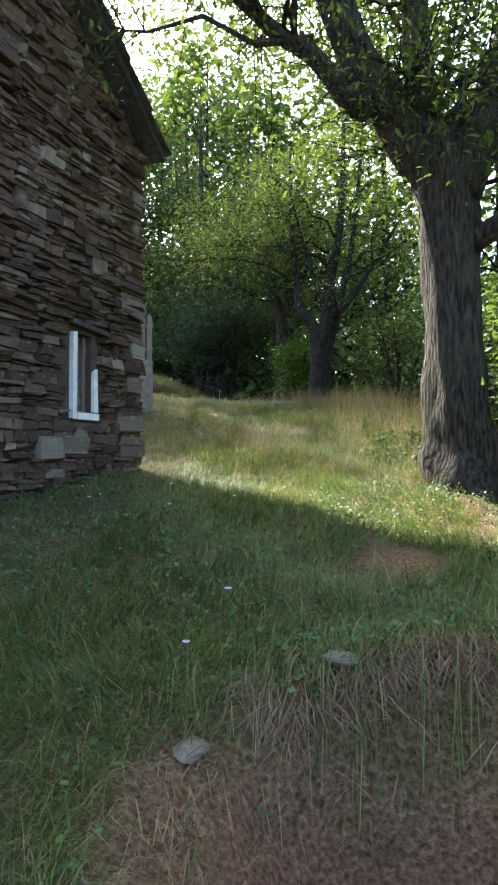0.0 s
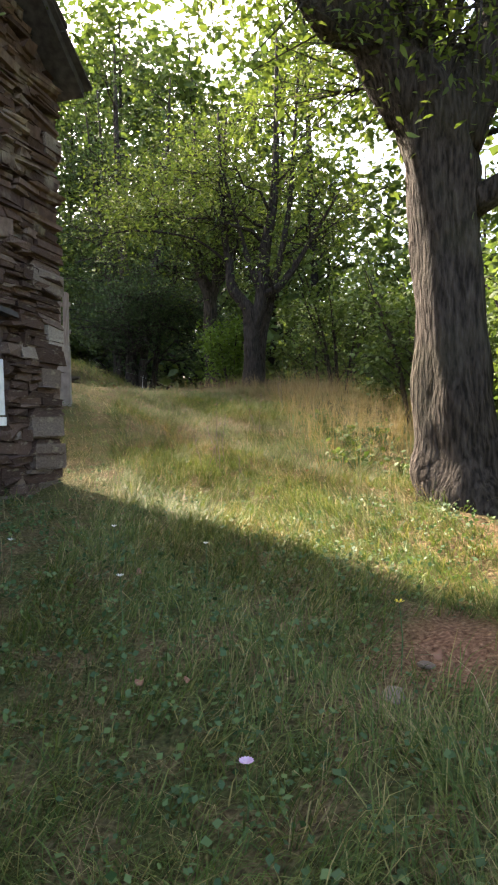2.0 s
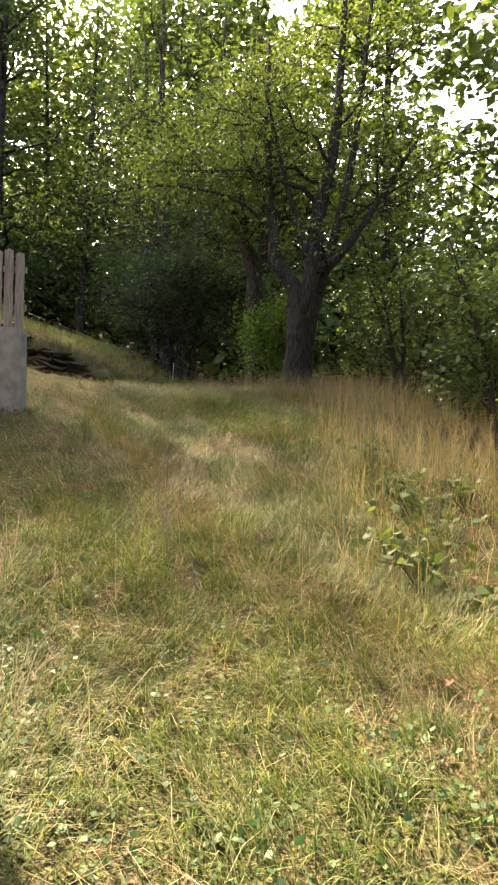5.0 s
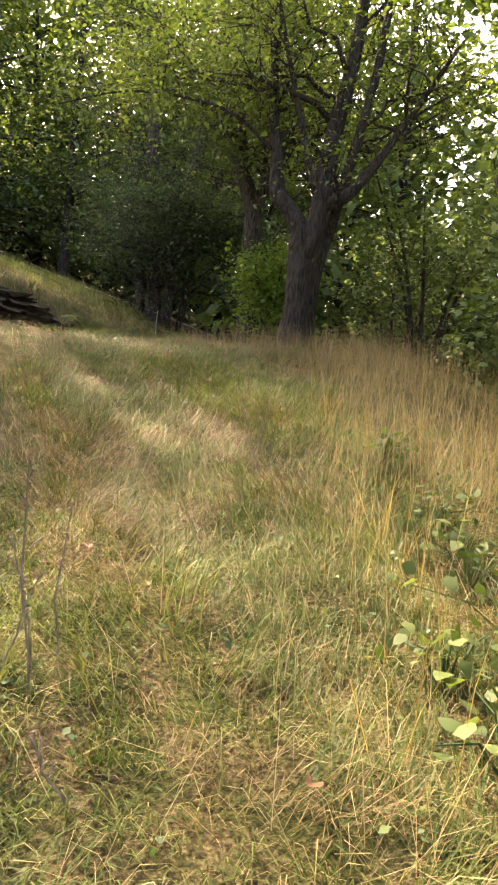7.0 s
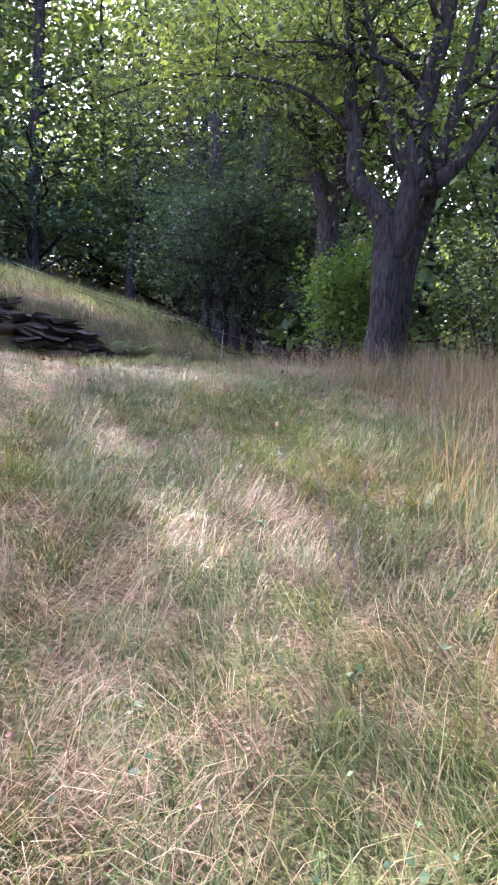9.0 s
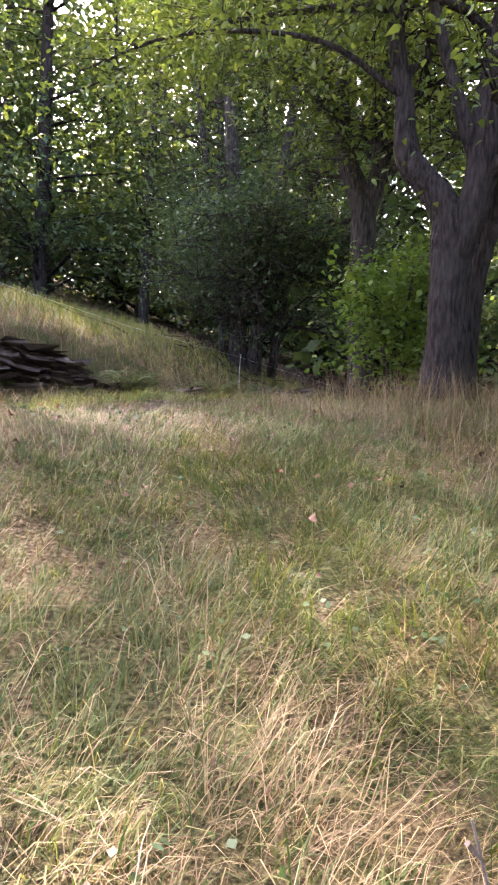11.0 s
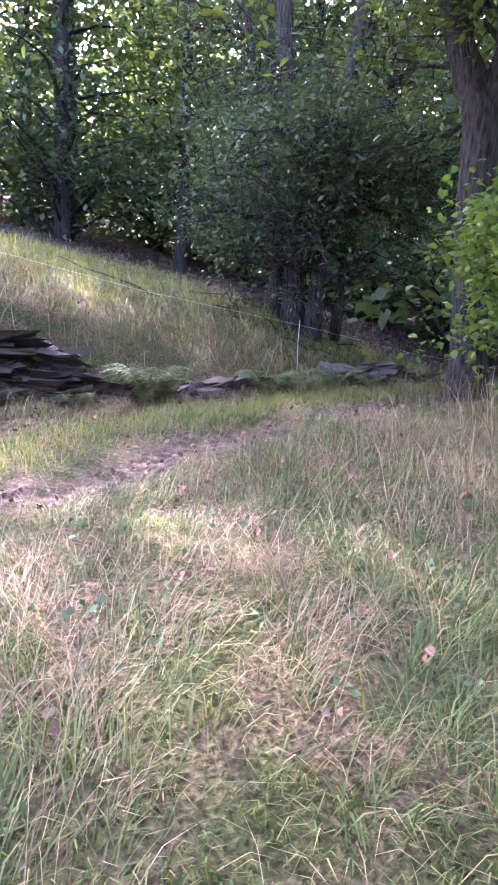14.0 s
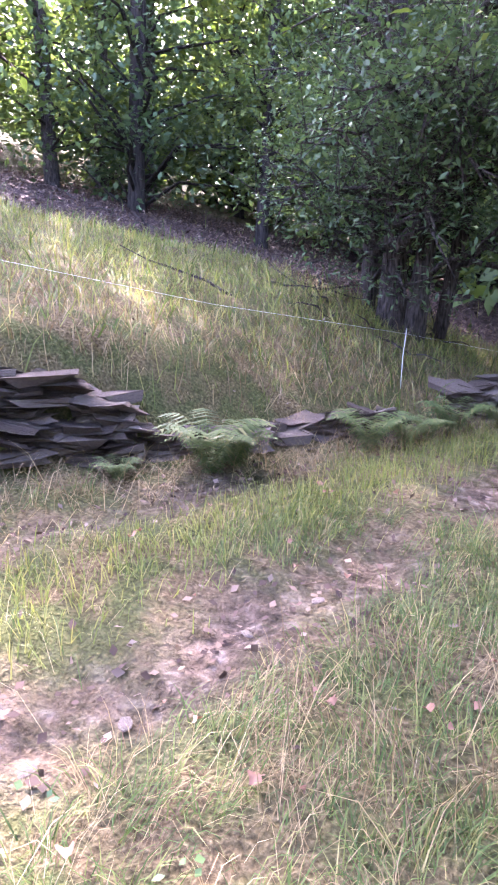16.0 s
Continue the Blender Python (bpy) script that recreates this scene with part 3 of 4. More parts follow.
def make_tree(name, label, limbs, bark, leaf, bough=14, bough_len=2.2, twigs=6, twig_len=0.9, per=8, size=0.13, spread=0.22, narrow=0.5, rise=0.3, seg=12, ridge=0.1, foliage_from=0.35, category="tree", down=0.0, group="", show_twigs=True, limb_from=0.25, oval=False):
    """limbs: lists of (x, y, z, r) in the world; boughs and twigs grow from their upper parts, and leaves from the twigs."""
    foot = Vector(limbs[0][0][:3])
    tree = tagged(new(name), label, category, group)
    tree.location = foot
    wood, fine, ends = Shape(), Shape(), []
    for pts in limbs:
        c = limb_path(pts, 7)
        c[:, 3] = np.maximum(c[:, 3], 0.012)
        rel = c[:, :3] - np.array(foot)
        wood.tube(rel, c[:, 3], seg, ridge)
        n = len(c)
        lo = foliage_from if pts is limbs[0] else limb_from
        for _ in range(bough):
            t = lo + (1 - lo) * rng.random() ** 0.8
            i = min(int(t * (n - 1)), n - 2)
            p = Vector(rel[i])
            along = Vector(rel[i + 1] - rel[i]).normalized()
            a = rng.random() * 2 * math.pi
            out = Vector((math.cos(a), math.sin(a), rise + rng.normal(0, 0.25)))
            out = (out.normalized() + along * 0.4).normalized()
            L = bough_len * (0.5 + 0.7 * rng.random()) * (1.15 - 0.55 * t)
            q = p + out * L + Vector((0, 0, -down * L))
            r0 = min(c[i, 3] * 0.5, 0.02 + 0.018 * L)
            bp = bend(p, q, 5, 0.1 * L, 0.25 * L)
            if show_twigs:
                fine.tube(bp, [r0 * (1 - 0.8 * k / 5) for k in range(6)], 4)
            else:
                fine.tube(bp[::2] + bp[5:], [r0, r0 * 0.65, r0 * 0.35, 0.01], 3)
            for _ in range(twigs):
                k = 0.25 + 0.75 * rng.random()
                j = min(int(k * 5), 4)
                s = bp[j].lerp(bp[j + 1], k * 5 - j)
                e = s + (out * 0.5 + Vector(rng.normal(0, 0.6, 3)) - Vector((0, 0, down * 0.5))).normalized() * twig_len * (0.4 + 0.8 * rng.random())
                if show_twigs:
                    fine.tube([s, e], [r0 * 0.3, 0.004], 3)
                ends += [s.lerp(e, 0.45), s.lerp(e, 0.75), e]
    part("trunk", wood.mesh(name + "_trunk", bark, True), tree)
    tagged(part("branches", fine.mesh(name + "_branches", bark, True), tree), kind="stuff")
    tagged(part("foliage", leaf_mesh(name + "_foliage", ends, size, leaf, spread, per, narrow=narrow, oval=oval), tree), kind="stuff")
    return tree


def build_trees():
    g = zat(2.35, 9.3)
    make_tree("ash_tree", "large old ash tree with dark furrowed bark and forking limbs", [
        [(2.5, 9.3, g - 0.3, 0.62), (2.42, 9.3, g + 0.25, 0.46), (2.36, 9.3, g + 1.0, 0.34), (2.3, 9.3, g + 2.4, 0.31), (2.2, 9.3, g + 3.4, 0.34), (2.0, 9.3, g + 3.9, 0.34)],
        [(2.05, 9.3, g + 3.6, 0.3), (1.6, 9.2, g + 4.3, 0.25), (1.15, 9.1, g + 5.0, 0.21), (0.8, 8.9, g + 6.2, 0.17), (0.3, 8.6, g + 8.5, 0.08)],
        [(1.6, 9.25, g + 4.2, 0.14), (1.2, 9.0, g + 4.25, 0.12), (0.75, 8.8, g + 4.7, 0.1), (0.35, 8.7, g + 4.95, 0.08), (-0.9, 8.2, g + 5.9, 0.03)],
        [(2.05, 9.3, g + 3.8, 0.22), (1.95, 9.4, g + 4.7, 0.17), (1.9, 9.5, g + 5.8, 0.14), (1.6, 10, g + 8.8, 0.06)],
        [(2.3, 9.3, g + 3.3, 0.3), (2.7, 9.25, g + 4.1, 0.27), (3.0, 9.2, g + 5.0, 0.24), (3.4, 9.1, g + 6.4, 0.17), (4.4, 8.9, g + 8.8, 0.06)],
        [(1.0, 9.0, g + 5.4, 0.1), (0.3, 9.2, g + 6.3, 0.07), (-0.6, 9.3, g + 6.8, 0.03)],
        [(0.8, 8.9, g + 6.2, 0.09), (0.7, 9.8, g + 6.8, 0.06), (0.6, 10.8, g + 6.6, 0.02)],
        [(2.5, 9.2, g + 2.7, 0.14), (3.1, 9.0, g + 3.0, 0.1), (4.0, 8.8, g + 3.5, 0.05)],
    ], M_BARK, M_ASH, bough=16, bough_len=2.4, twigs=8, per=8, size=0.1, spread=0.27, narrow=0.36, seg=26, ridge=0.17, foliage_from=0.97, limb_from=0.55, oval=True, down=0.12)
    x, y = 0.17, 20.0
    g = zat(x, y)
    make_tree("maple_tree", "large forked maple tree with grey bark above tall grass", [
        [(x, y, g - 0.3, 0.42), (x, y, g + 0.25, 0.26), (x - 0.02, y, g + 1.20, 0.205), (x - 0.03, y, g + 1.60, 0.205), (x - 0.05, y, g + 2.00, 0.185), (x - 0.3, y, g + 2.40, 0.15), (x - 0.52, y + 0.02, g + 2.70, 0.14), (x - 0.58, y + 0.05, g + 3.30, 0.1), (x - 0.72, y + 0.1, g + 4.30, 0.08), (x - 0.85, y + 0.3, g + 7.30, 0.03)],
        [(x, y, g + 1.60, 0.185), (x + 0.2, y, g + 2.20, 0.165), (x + 0.28, y + 0.02, g + 2.90, 0.17), (x + 0.4, y + 0.05, g + 3.90, 0.14), (x + 0.62, y, g + 5.30, 0.1), (x + 0.7, y + 0.3, g + 9.20, 0.03)],
        [(x + 0.2, y + 0.42, g - 0.3, 0.17), (x + 0.2, y + 0.42, g + 0.50, 0.125), (x + 0.26, y + 0.4, g + 1.40, 0.11), (x + 0.45, y + 0.3, g + 2.20, 0.1), (x + 0.72, y - 0.2, g + 3.30, 0.085), (x + 1.0, y - 0.2, g + 4.90, 0.06), (x + 1.25, y, g + 8.20, 0.03)],
        [(x + 0.25, y, g + 2.45, 0.12), (x + 0.75, y - 0.1, g + 2.70, 0.1), (x + 1.4, y - 0.2, g + 3.60, 0.06), (x + 2.2, y - 0.4, g + 4.90, 0.03)],
        [(x + 0.2, y, g + 2.60, 0.1), (x - 0.02, y - 0.08, g + 3.20, 0.075), (x - 0.3, y - 0.2, g + 4.10, 0.05), (x - 0.8, y - 0.5, g + 5.90, 0.02)],
        [(x - 0.58, y, g + 3.30, 0.04), (x - 1.5, y - 0.2, g + 3.90, 0.028), (x - 3.0, y - 0.3, g + 4.10, 0.02), (x - 4.4, y - 0.2, g + 3.90, 0.012)],
        [(x - 0.7, y + 0.1, g + 4.30, 0.06), (x - 1.8, y + 0.6, g + 4.70, 0.04), (x - 3.6, y + 1.0, g + 4.90, 0.015)],
    ], M_BARK2, M_ASH, bough=12, bough_len=2.4, twigs=9, per=7, size=0.1, spread=(0.26, 0.26, 0.12), narrow=0.5, oval=True, seg=22, ridge=0.13, foliage_from=0.66, limb_from=0.52, rise=0.12, down=0.08)
    x, y = -1.3, 23.8
    g = zat(x, y)
    make_tree("sycamore_tree", "forked tree with dark bark beside the farm track", [
        [(x + 0.1, y, g - 0.3, 0.32), (x + 0.08, y, g + 0.6, 0.23), (x, y, g + 2.2, 0.2), (x, y, g + 3.3, 0.2), (x - 0.3, y, g + 4.2, 0.15), (x - 0.45, y, g + 5.2, 0.12), (x - 0.4, y, g + 9, 0.04)],
        [(x, y, g + 3.1, 0.17), (x + 0.25, y, g + 4.0, 0.15), (x + 0.2, y, g + 5, 0.12), (x + 0.45, y + 0.2, g + 6.5, 0.09), (x + 0.6, y + 0.2, g + 9.5, 0.03)],
        [(x + 0.15, y, g + 3.6, 0.1), (x + 0.6, y, g + 4.3, 0.08), (x + 1.0, y, g + 6.4, 0.03)],
        [(x - 0.35, y, g + 4.6, 0.08), (x - 1.1, y - 0.3, g + 5.4, 0.05), (x - 2.2, y - 0.5, g + 6.0, 0.02)],
    ], M_BARK, M_ASH, bough=18, bough_len=2.6, twigs=8, per=7, size=0.13, spread=(0.3, 0.3, 0.14), narrow=0.5, seg=14, foliage_from=0.5, down=0.08)

    def straight(name, label, x, y, r, h, lean, leaf, bough, blen, size, start, per=5, down=0.15, bark=M_BARK, z0=None, twigs=8, spread=(0.5, 0.5, 0.2), group="hillside trees"):
        g = zat(x, y) if z0 is None else z0
        lx, ly = lean
        make_tree(name, label, [[(x, y, g - 0.4, r * 1.5), (x, y, g + 0.4, r), (x + lx * 0.3, y + ly * 0.3, g + h * 0.3, r * 0.85), (x + lx * 0.7, y, g + h * 0.65, r * 0.55), (x + lx, y + ly, g + h, r * 0.12)]],
                  bark, leaf, bough=bough, bough_len=blen, twigs=twigs, twig_len=1.2, per=per, size=size, spread=spread, narrow=0.6, seg=10, show_twigs=False, foliage_from=start, down=down, rise=0.15, group=group)

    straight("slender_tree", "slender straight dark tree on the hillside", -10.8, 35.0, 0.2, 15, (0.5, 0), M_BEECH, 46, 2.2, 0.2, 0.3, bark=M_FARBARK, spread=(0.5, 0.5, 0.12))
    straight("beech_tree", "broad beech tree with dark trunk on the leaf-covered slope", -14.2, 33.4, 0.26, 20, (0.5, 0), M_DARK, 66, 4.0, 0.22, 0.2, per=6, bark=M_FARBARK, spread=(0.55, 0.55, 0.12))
    straight("beech_tree", "grey-stemmed beech tree on the leaf-covered slope", *site(-14.3, 34.6), 0.23, 21, (-0.9, 0), M_BEECH, 46, 3.6, 0.28, 0.3, bark=M_BARK2)
    straight("beech_tree", "beech tree with dark trunk on the slope", *site(-15.2, 38.5), 0.26, 20, (0.4, 0), M_BEECH, 42, 3.4, 0.28, 0.2)
    straight("beech_tree", "beech tree with dark trunk on the slope", *site(-14.2, 40.0), 0.3, 20, (0.2, 0), M_BEECH, 42, 3.4, 0.3, 0.2)
    straight("beech_tree", "tall beech tree on the upper slope", *site(-18.2, 32.5), 0.28, 13, (0.2, 0), M_BEECH, 60, 4.2, 0.32, 0.2)
    straight("beech_tree", "tall beech tree on the upper slope", *site(-22.5, 36.5), 0.28, 14, (0.2, 0), M_BEECH, 56, 4.2, 0.32, 0.2)
    straight("beech_tree", "beech tree with dark trunk on the slope", *site(-20.0, 37.0), 0.3, 22, (0.2, 0), M_BEECH, 46, 3.6, 0.3, 0.2)
    # the dark dense tree with several stems beside the track
    x, y = -4.65, 27.6
    g = zat(x, y)
    make_tree("yew_tree", "dark dense many-stemmed tree with low sweeping branches", [
        [(x, y, g - 0.3, 0.3), (x, y, g + 1, 0.2), (x - 0.1, y, g + 3, 0.18), (x - 0.4, y, g + 7, 0.14), (x - 0.5, y, g + 13, 0.03)],
        [(x + 0.4, y, g - 0.3, 0.2), (x + 0.5, y, g + 1.2, 0.15), (x + 0.9, y, g + 4, 0.14), (x + 1.4, y, g + 8, 0.08), (x + 1.6, y, g + 11.5, 0.03)],
        [(x - 0.9, y + 1.6, g - 0.2, 0.2), (x - 0.9, y + 1.6, g + 1.2, 0.17), (x - 1.1, y + 1.6, g + 5, 0.12), (x - 1.6, y + 1.6, g + 12, 0.03)],
        [(x + 0.1, y - 0.2, g + 1.2, 0.14), (x + 1.2, y - 0.8, g + 2.2, 0.1), (x + 2.6, y - 1.2, g + 2.6, 0.05)],
        [(x + 0.4, y - 0.2, g + 1.8, 0.12), (x + 0.8, y - 1.4, g + 2.6, 0.09), (x + 1.3, y - 2.3, g + 3.0, 0.04)],
        [(x - 0.5, y + 0.4, g - 0.2, 0.12), (x - 0.6, y + 0.4, g + 2, 0.1), (x - 1.2, y + 0.3, g + 6, 0.07), (x - 1.7, y + 0.3, g + 10.5, 0.02)],
        [(x + 0.7, y + 0.5, g - 0.2, 0.12), (x + 1.1, y + 0.5, g + 2.5, 0.1), (x + 2.1, y + 0.6, g + 6.5, 0.06), (x + 2.4, y + 0.6, g + 10, 0.02)],
    ], M_BARK, M_DARK, bough=34, bough_len=2.4, twigs=8, per=8, size=0.11, spread=(0.36, 0.36, 0.1), narrow=0.42, foliage_from=0.12, limb_from=0.16, down=0.2, rise=0.05)


build_trees()


def build_shrubs():
    def shrub(name, label, x, y, h, w, leaf, stems, size, per, category="shrub"):
        g = zat(x, y)
        limbs = []
        for i in range(stems):
            a = 2 * math.pi * (i + rng.random() * 0.6) / stems
            e = (math.cos(a) * w, math.sin(a) * w)
            hh = h * rng.uniform(0.7, 1.05)
            limbs.append([(x + e[0] * 0.08, y + e[1] * 0.08, g - 0.2, 0.05), (x + e[0] * 0.35, y + e[1] * 0.35, g + hh * 0.5, 0.035), (x + e[0] * 0.8, y + e[1] * 0.8, g + hh, 0.01)])
        make_tree(name, label, limbs, M_BARK, leaf, bough=9, bough_len=0.34 * h, twigs=6, twig_len=0.5, per=per, size=size, spread=0.14, narrow=0.7, seg=6, foliage_from=0.15, category=category, rise=0.2, oval=size < 0.12, show_twigs=False)
    shrub("young_maple", "bright green sapling bush beside the track", -0.55, 22.4, 2.3, 0.6, M_BRIGHT, 5, 0.1, 5)
    for x, y, h, w in ((3.9, 8.0, 2.5, 0.8), (4.6, 9.2, 3.4, 1.5), (4.6, 11.5, 3.2, 1.6), (5.0, 14.5, 3.4, 1.7), (3.7, 17.0, 3.4, 1.4), (4.4, 20.3, 4.2, 1.7), (2.6, 22.0, 3.6, 1.4), (6.4, 17.5, 4.6, 2.0), (2.4, 27.0, 4.0, 1.7), (7.2, 23.5, 5.0, 2.2), (7.0, 12.0, 4.6, 2.0), (6.0, 9.0, 4.4, 1.9)):
        shrub("hazel_bush", "dense green hazel bush on the bank", x, y, h, w, M_BEECH, 6, 0.11 if x < 5 else 0.15, 3 if x < 5 else 4)


build_shrubs()


def build_far_woods():
    """Taller trees behind, each with a trunk and a loose crown."""
    spots = [(-26, 46), (-19, 52), (-12, 50), (-7, 54), (-3, 46), (1, 52), (5, 44), (9, 50), (13, 42), (16, 36), (8, 34), (12, 28), (15, 22), (11, 18), (17, 14), (-30, 40), (4, 60), (-15, 62), (20, 48), (12, 9), (-6, 44), (-2.5, 37), (3, 35), (-8, 41), (-13, 46), (0.5, 42), (-10, 44), (-16, 43), (-19, 47)]
    for x, y in spots:
        g, h, r = zat(x, y), rng.uniform(17, 24), rng.uniform(0.16, 0.26)
        lx = rng.normal(0, 0.6)
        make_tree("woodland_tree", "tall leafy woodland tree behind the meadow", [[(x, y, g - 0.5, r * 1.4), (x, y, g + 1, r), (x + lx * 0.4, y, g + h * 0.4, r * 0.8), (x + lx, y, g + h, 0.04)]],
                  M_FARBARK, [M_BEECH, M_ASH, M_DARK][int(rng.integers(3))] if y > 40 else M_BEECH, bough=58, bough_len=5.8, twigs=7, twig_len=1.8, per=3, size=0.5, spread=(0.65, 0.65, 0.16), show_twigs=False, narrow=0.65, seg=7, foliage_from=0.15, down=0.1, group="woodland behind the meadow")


build_far_woods()


def build_undergrowth():
    """Thicket of leaves that closes the wood at eye level."""
    a = rng.uniform(-0.75, 1.35, 6400)
    r = rng.uniform(30, 46, 6400) - 8 * sm(a, 0.35, 1.0)
    x, y = -2 + r * np.sin(a), 12 + r * np.cos(a)
    top = 6.0 + 3.0 * wave(x, y, 0.35, 2) + 3.0 * sm(a, 0.1, 0.5)
    low = 1.2 * (1 - sm(a, -0.15, 0.05))
    c = np.stack([x, y, height(x, y) + low + rng.random(6400) ** 1.2 * np.maximum(top, 1.0)], 1)
    tagged(new("thicket", leaf_mesh("thicket", c, 0.36, M_BEECH, (0.55, 0.55, 0.3), 5, 0.2, 0.7)), "dense leafy woodland undergrowth behind the trees", "undergrowth", kind="stuff")


build_undergrowth()


def build_wooded_slope():
    """The far side of the valley and the top of the hill: woods that close the view between the nearer trees."""
    n = 11000
    a = rng.uniform(-0.95, 1.5, n)
    r = rng.uniform(56, 84, n)
    x, y = r * np.sin(a), 10 + r * np.cos(a)
    top = 16.5 + 4.0 * wave(x, y, 0.11, 3) + 2.5 * wave(x, y, 0.37, 6) + 0.12 * (r - 56)
    z = height(x, y) * 0.4 + 0.9 + rng.random(n) ** 0.9 * np.maximum(top, 2)
    tagged(new("far_woods", leaf_mesh("far_woods", np.stack([x, y, z], 1), 1.3, M_DARK, (0.9, 0.9, 0.5), 3, 0.25, 0.7)), "dense dark green far woods beyond the meadow", "woods", kind="stuff")


build_wooded_slope()


# ---- boarded fence on its low wall ----
def build_fence():
    fence = tagged(new("board_fence"), "grey upright boards on a low concrete wall", "fence")
    p0, p1 = Vector((-2.68, 14.0, 0)), Vector((-6.2, 13.3, 0))
    d = (p1 - p0).normalized()
    n = Vector((-d.y, d.x, 0))
    g = zat(-2.68, 14)
    base = Shape()
    base.prism([(0, g - 0.4), (3.4, g - 0.1), (3.4, 2.64), (0.02, 2.64)], lambda s, z, t: p0 + d * s + n * t + Vector((0, 0, z)), -0.12, 0.12)
    part("base", base.mesh("fence_base", M_CONCRETE), fence, "low rough concrete wall")
    for i in range(26):
        s = 0.02 + i * 0.13
        b = Shape()
        top = 3.56 + rng.uniform(-0.03, 0.03)
        b.prism([(0, 2.65), (0.1, 2.65), (0.1, top - 0.03), (0.05, top), (0, top - 0.03)], lambda q, z, t: p0 + d * (s + q) + n * t + Vector((0, 0, z)), 0.03, 0.055)
        part("board", b.mesh("board", M_PALE), fence)
    rail = Shape()
    for z in (2.85, 3.3):
        rail.prism([(0, z), (3.4, z), (3.4, z + 0.07), (0, z + 0.07)], lambda q, zz, t: p0 + d * q + n * t + Vector((0, 0, zz)), -0.02, 0.029)
    part("rail", rail.mesh("rail", M_PALE), fence)


build_fence()


# ---- old dry-stone wall at the foot of the hill ----
def build_dry_wall():
    wall = tagged(new("dry_stone_wall"), "collapsing dry-stone wall of flat grey slabs under turf", "wall")
    kinds = []
    for _ in range(10):
        s = Shape()
        s.box(Matrix.Identity(4), 1, 1, 1, 0.19)
        kinds.append(s.mesh("slab", M_DRY))

    def course(x0, y0, x1, y1, h, n):
        (x0, y0), (x1, y1) = site(x0, y0), site(x1, y1)
        run = Vector((x1 - x0, y1 - y0, 0))
        L = run.length
        yaw = math.degrees(math.atan2(run.y, run.x))
        s = 0.0
        while s < L:
            z = -0.12
            top = h * (0.75 + 0.35 * noise.noise((s * 1.4 + x0, 3, 1)))
            wid = float(rng.uniform(0.15, 0.34))
            while z < top:
                t = float(rng.uniform(0.035, 0.085))
                p = Vector((x0, y0, 0)) + run.normalized() * (s + float(rng.normal(0, 0.1)))
                nrm = Vector((run.y, -run.x, 0)).normalized()
                p = p + nrm * float(rng.uniform(-0.08, 0.1)) * 1.3 - nrm * z * 0.25
                ob = part("slab", kinds[int(rng.integers(10))], wall)
                ob.matrix_world = pose(p.x, p.y, zat(x0 + run.x * s / L, y0 + run.y * s / L) + z + t / 2, float(rng.normal(0, 9)), float(rng.normal(0, 9)), yaw + float(rng.normal(0, 18))) @ Matrix.Diagonal((wid * rng.uniform(0.8, 1.3), rng.uniform(0.2, 0.36), t, 1))
                z += t * 0.92
            s += wid * 0.72
    course(-6.4, 19.4, -5.2, 20.2, 0.5, 0)
    course(-5.2, 20.2, -3.55, 21.95, 0.56, 0)
    course(-3.5, 22.0, -2.85, 23.1, 0.12, 0)
    course(-2.75, 23.3, -2.0, 24.6, 0.1, 0)
    course(-1.5, 26.0, 0.2, 28.5, 0.5, 0)


build_dry_wall()


# ---- ferns, herbs, fallen leaves, fence wire ----
def fern_shape(fronds, length):
    v, f = [], []
    for i in range(fronds):
        a = 2 * math.pi * i / fronds + rng.normal(0, 0.25)
        L = length * rng.uniform(0.75, 1.15)
        d, side = np.array((math.cos(a), math.sin(a), 0)), np.array((-math.sin(a), math.cos(a), 0))
        n = 17
        for k in range(n):
            t = (k + 1) / n
            p = d * L * (t * t * 0.3 + t * 0.35) + np.array((0, 0, L * (1.05 * t - 0.6 * t * t * t)))
            w = L * 0.2 * math.sin(math.pi * min(1, t * 0.9 + 0.1)) ** 0.8 + 0.01
            fw = d * L / n
            for sg in (-1, 1):
                tip = p + side * sg * w + fw * 0.8 - np.array((0, 0, w * 0.25))
                q = len(v)
                v += [p - fw * 0.35, p + fw * 0.45, tip]
                f.append((q, q + 1, q + 2) if sg > 0 else (q + 1, q, q + 2))
            if k:
                q = len(v)
                v += [last - side * 0.004, last + side * 0.004, p]
                f.append((q, q + 1, q + 2))
            last = p
    return tri_mesh("fern", v, f, M_FERN)


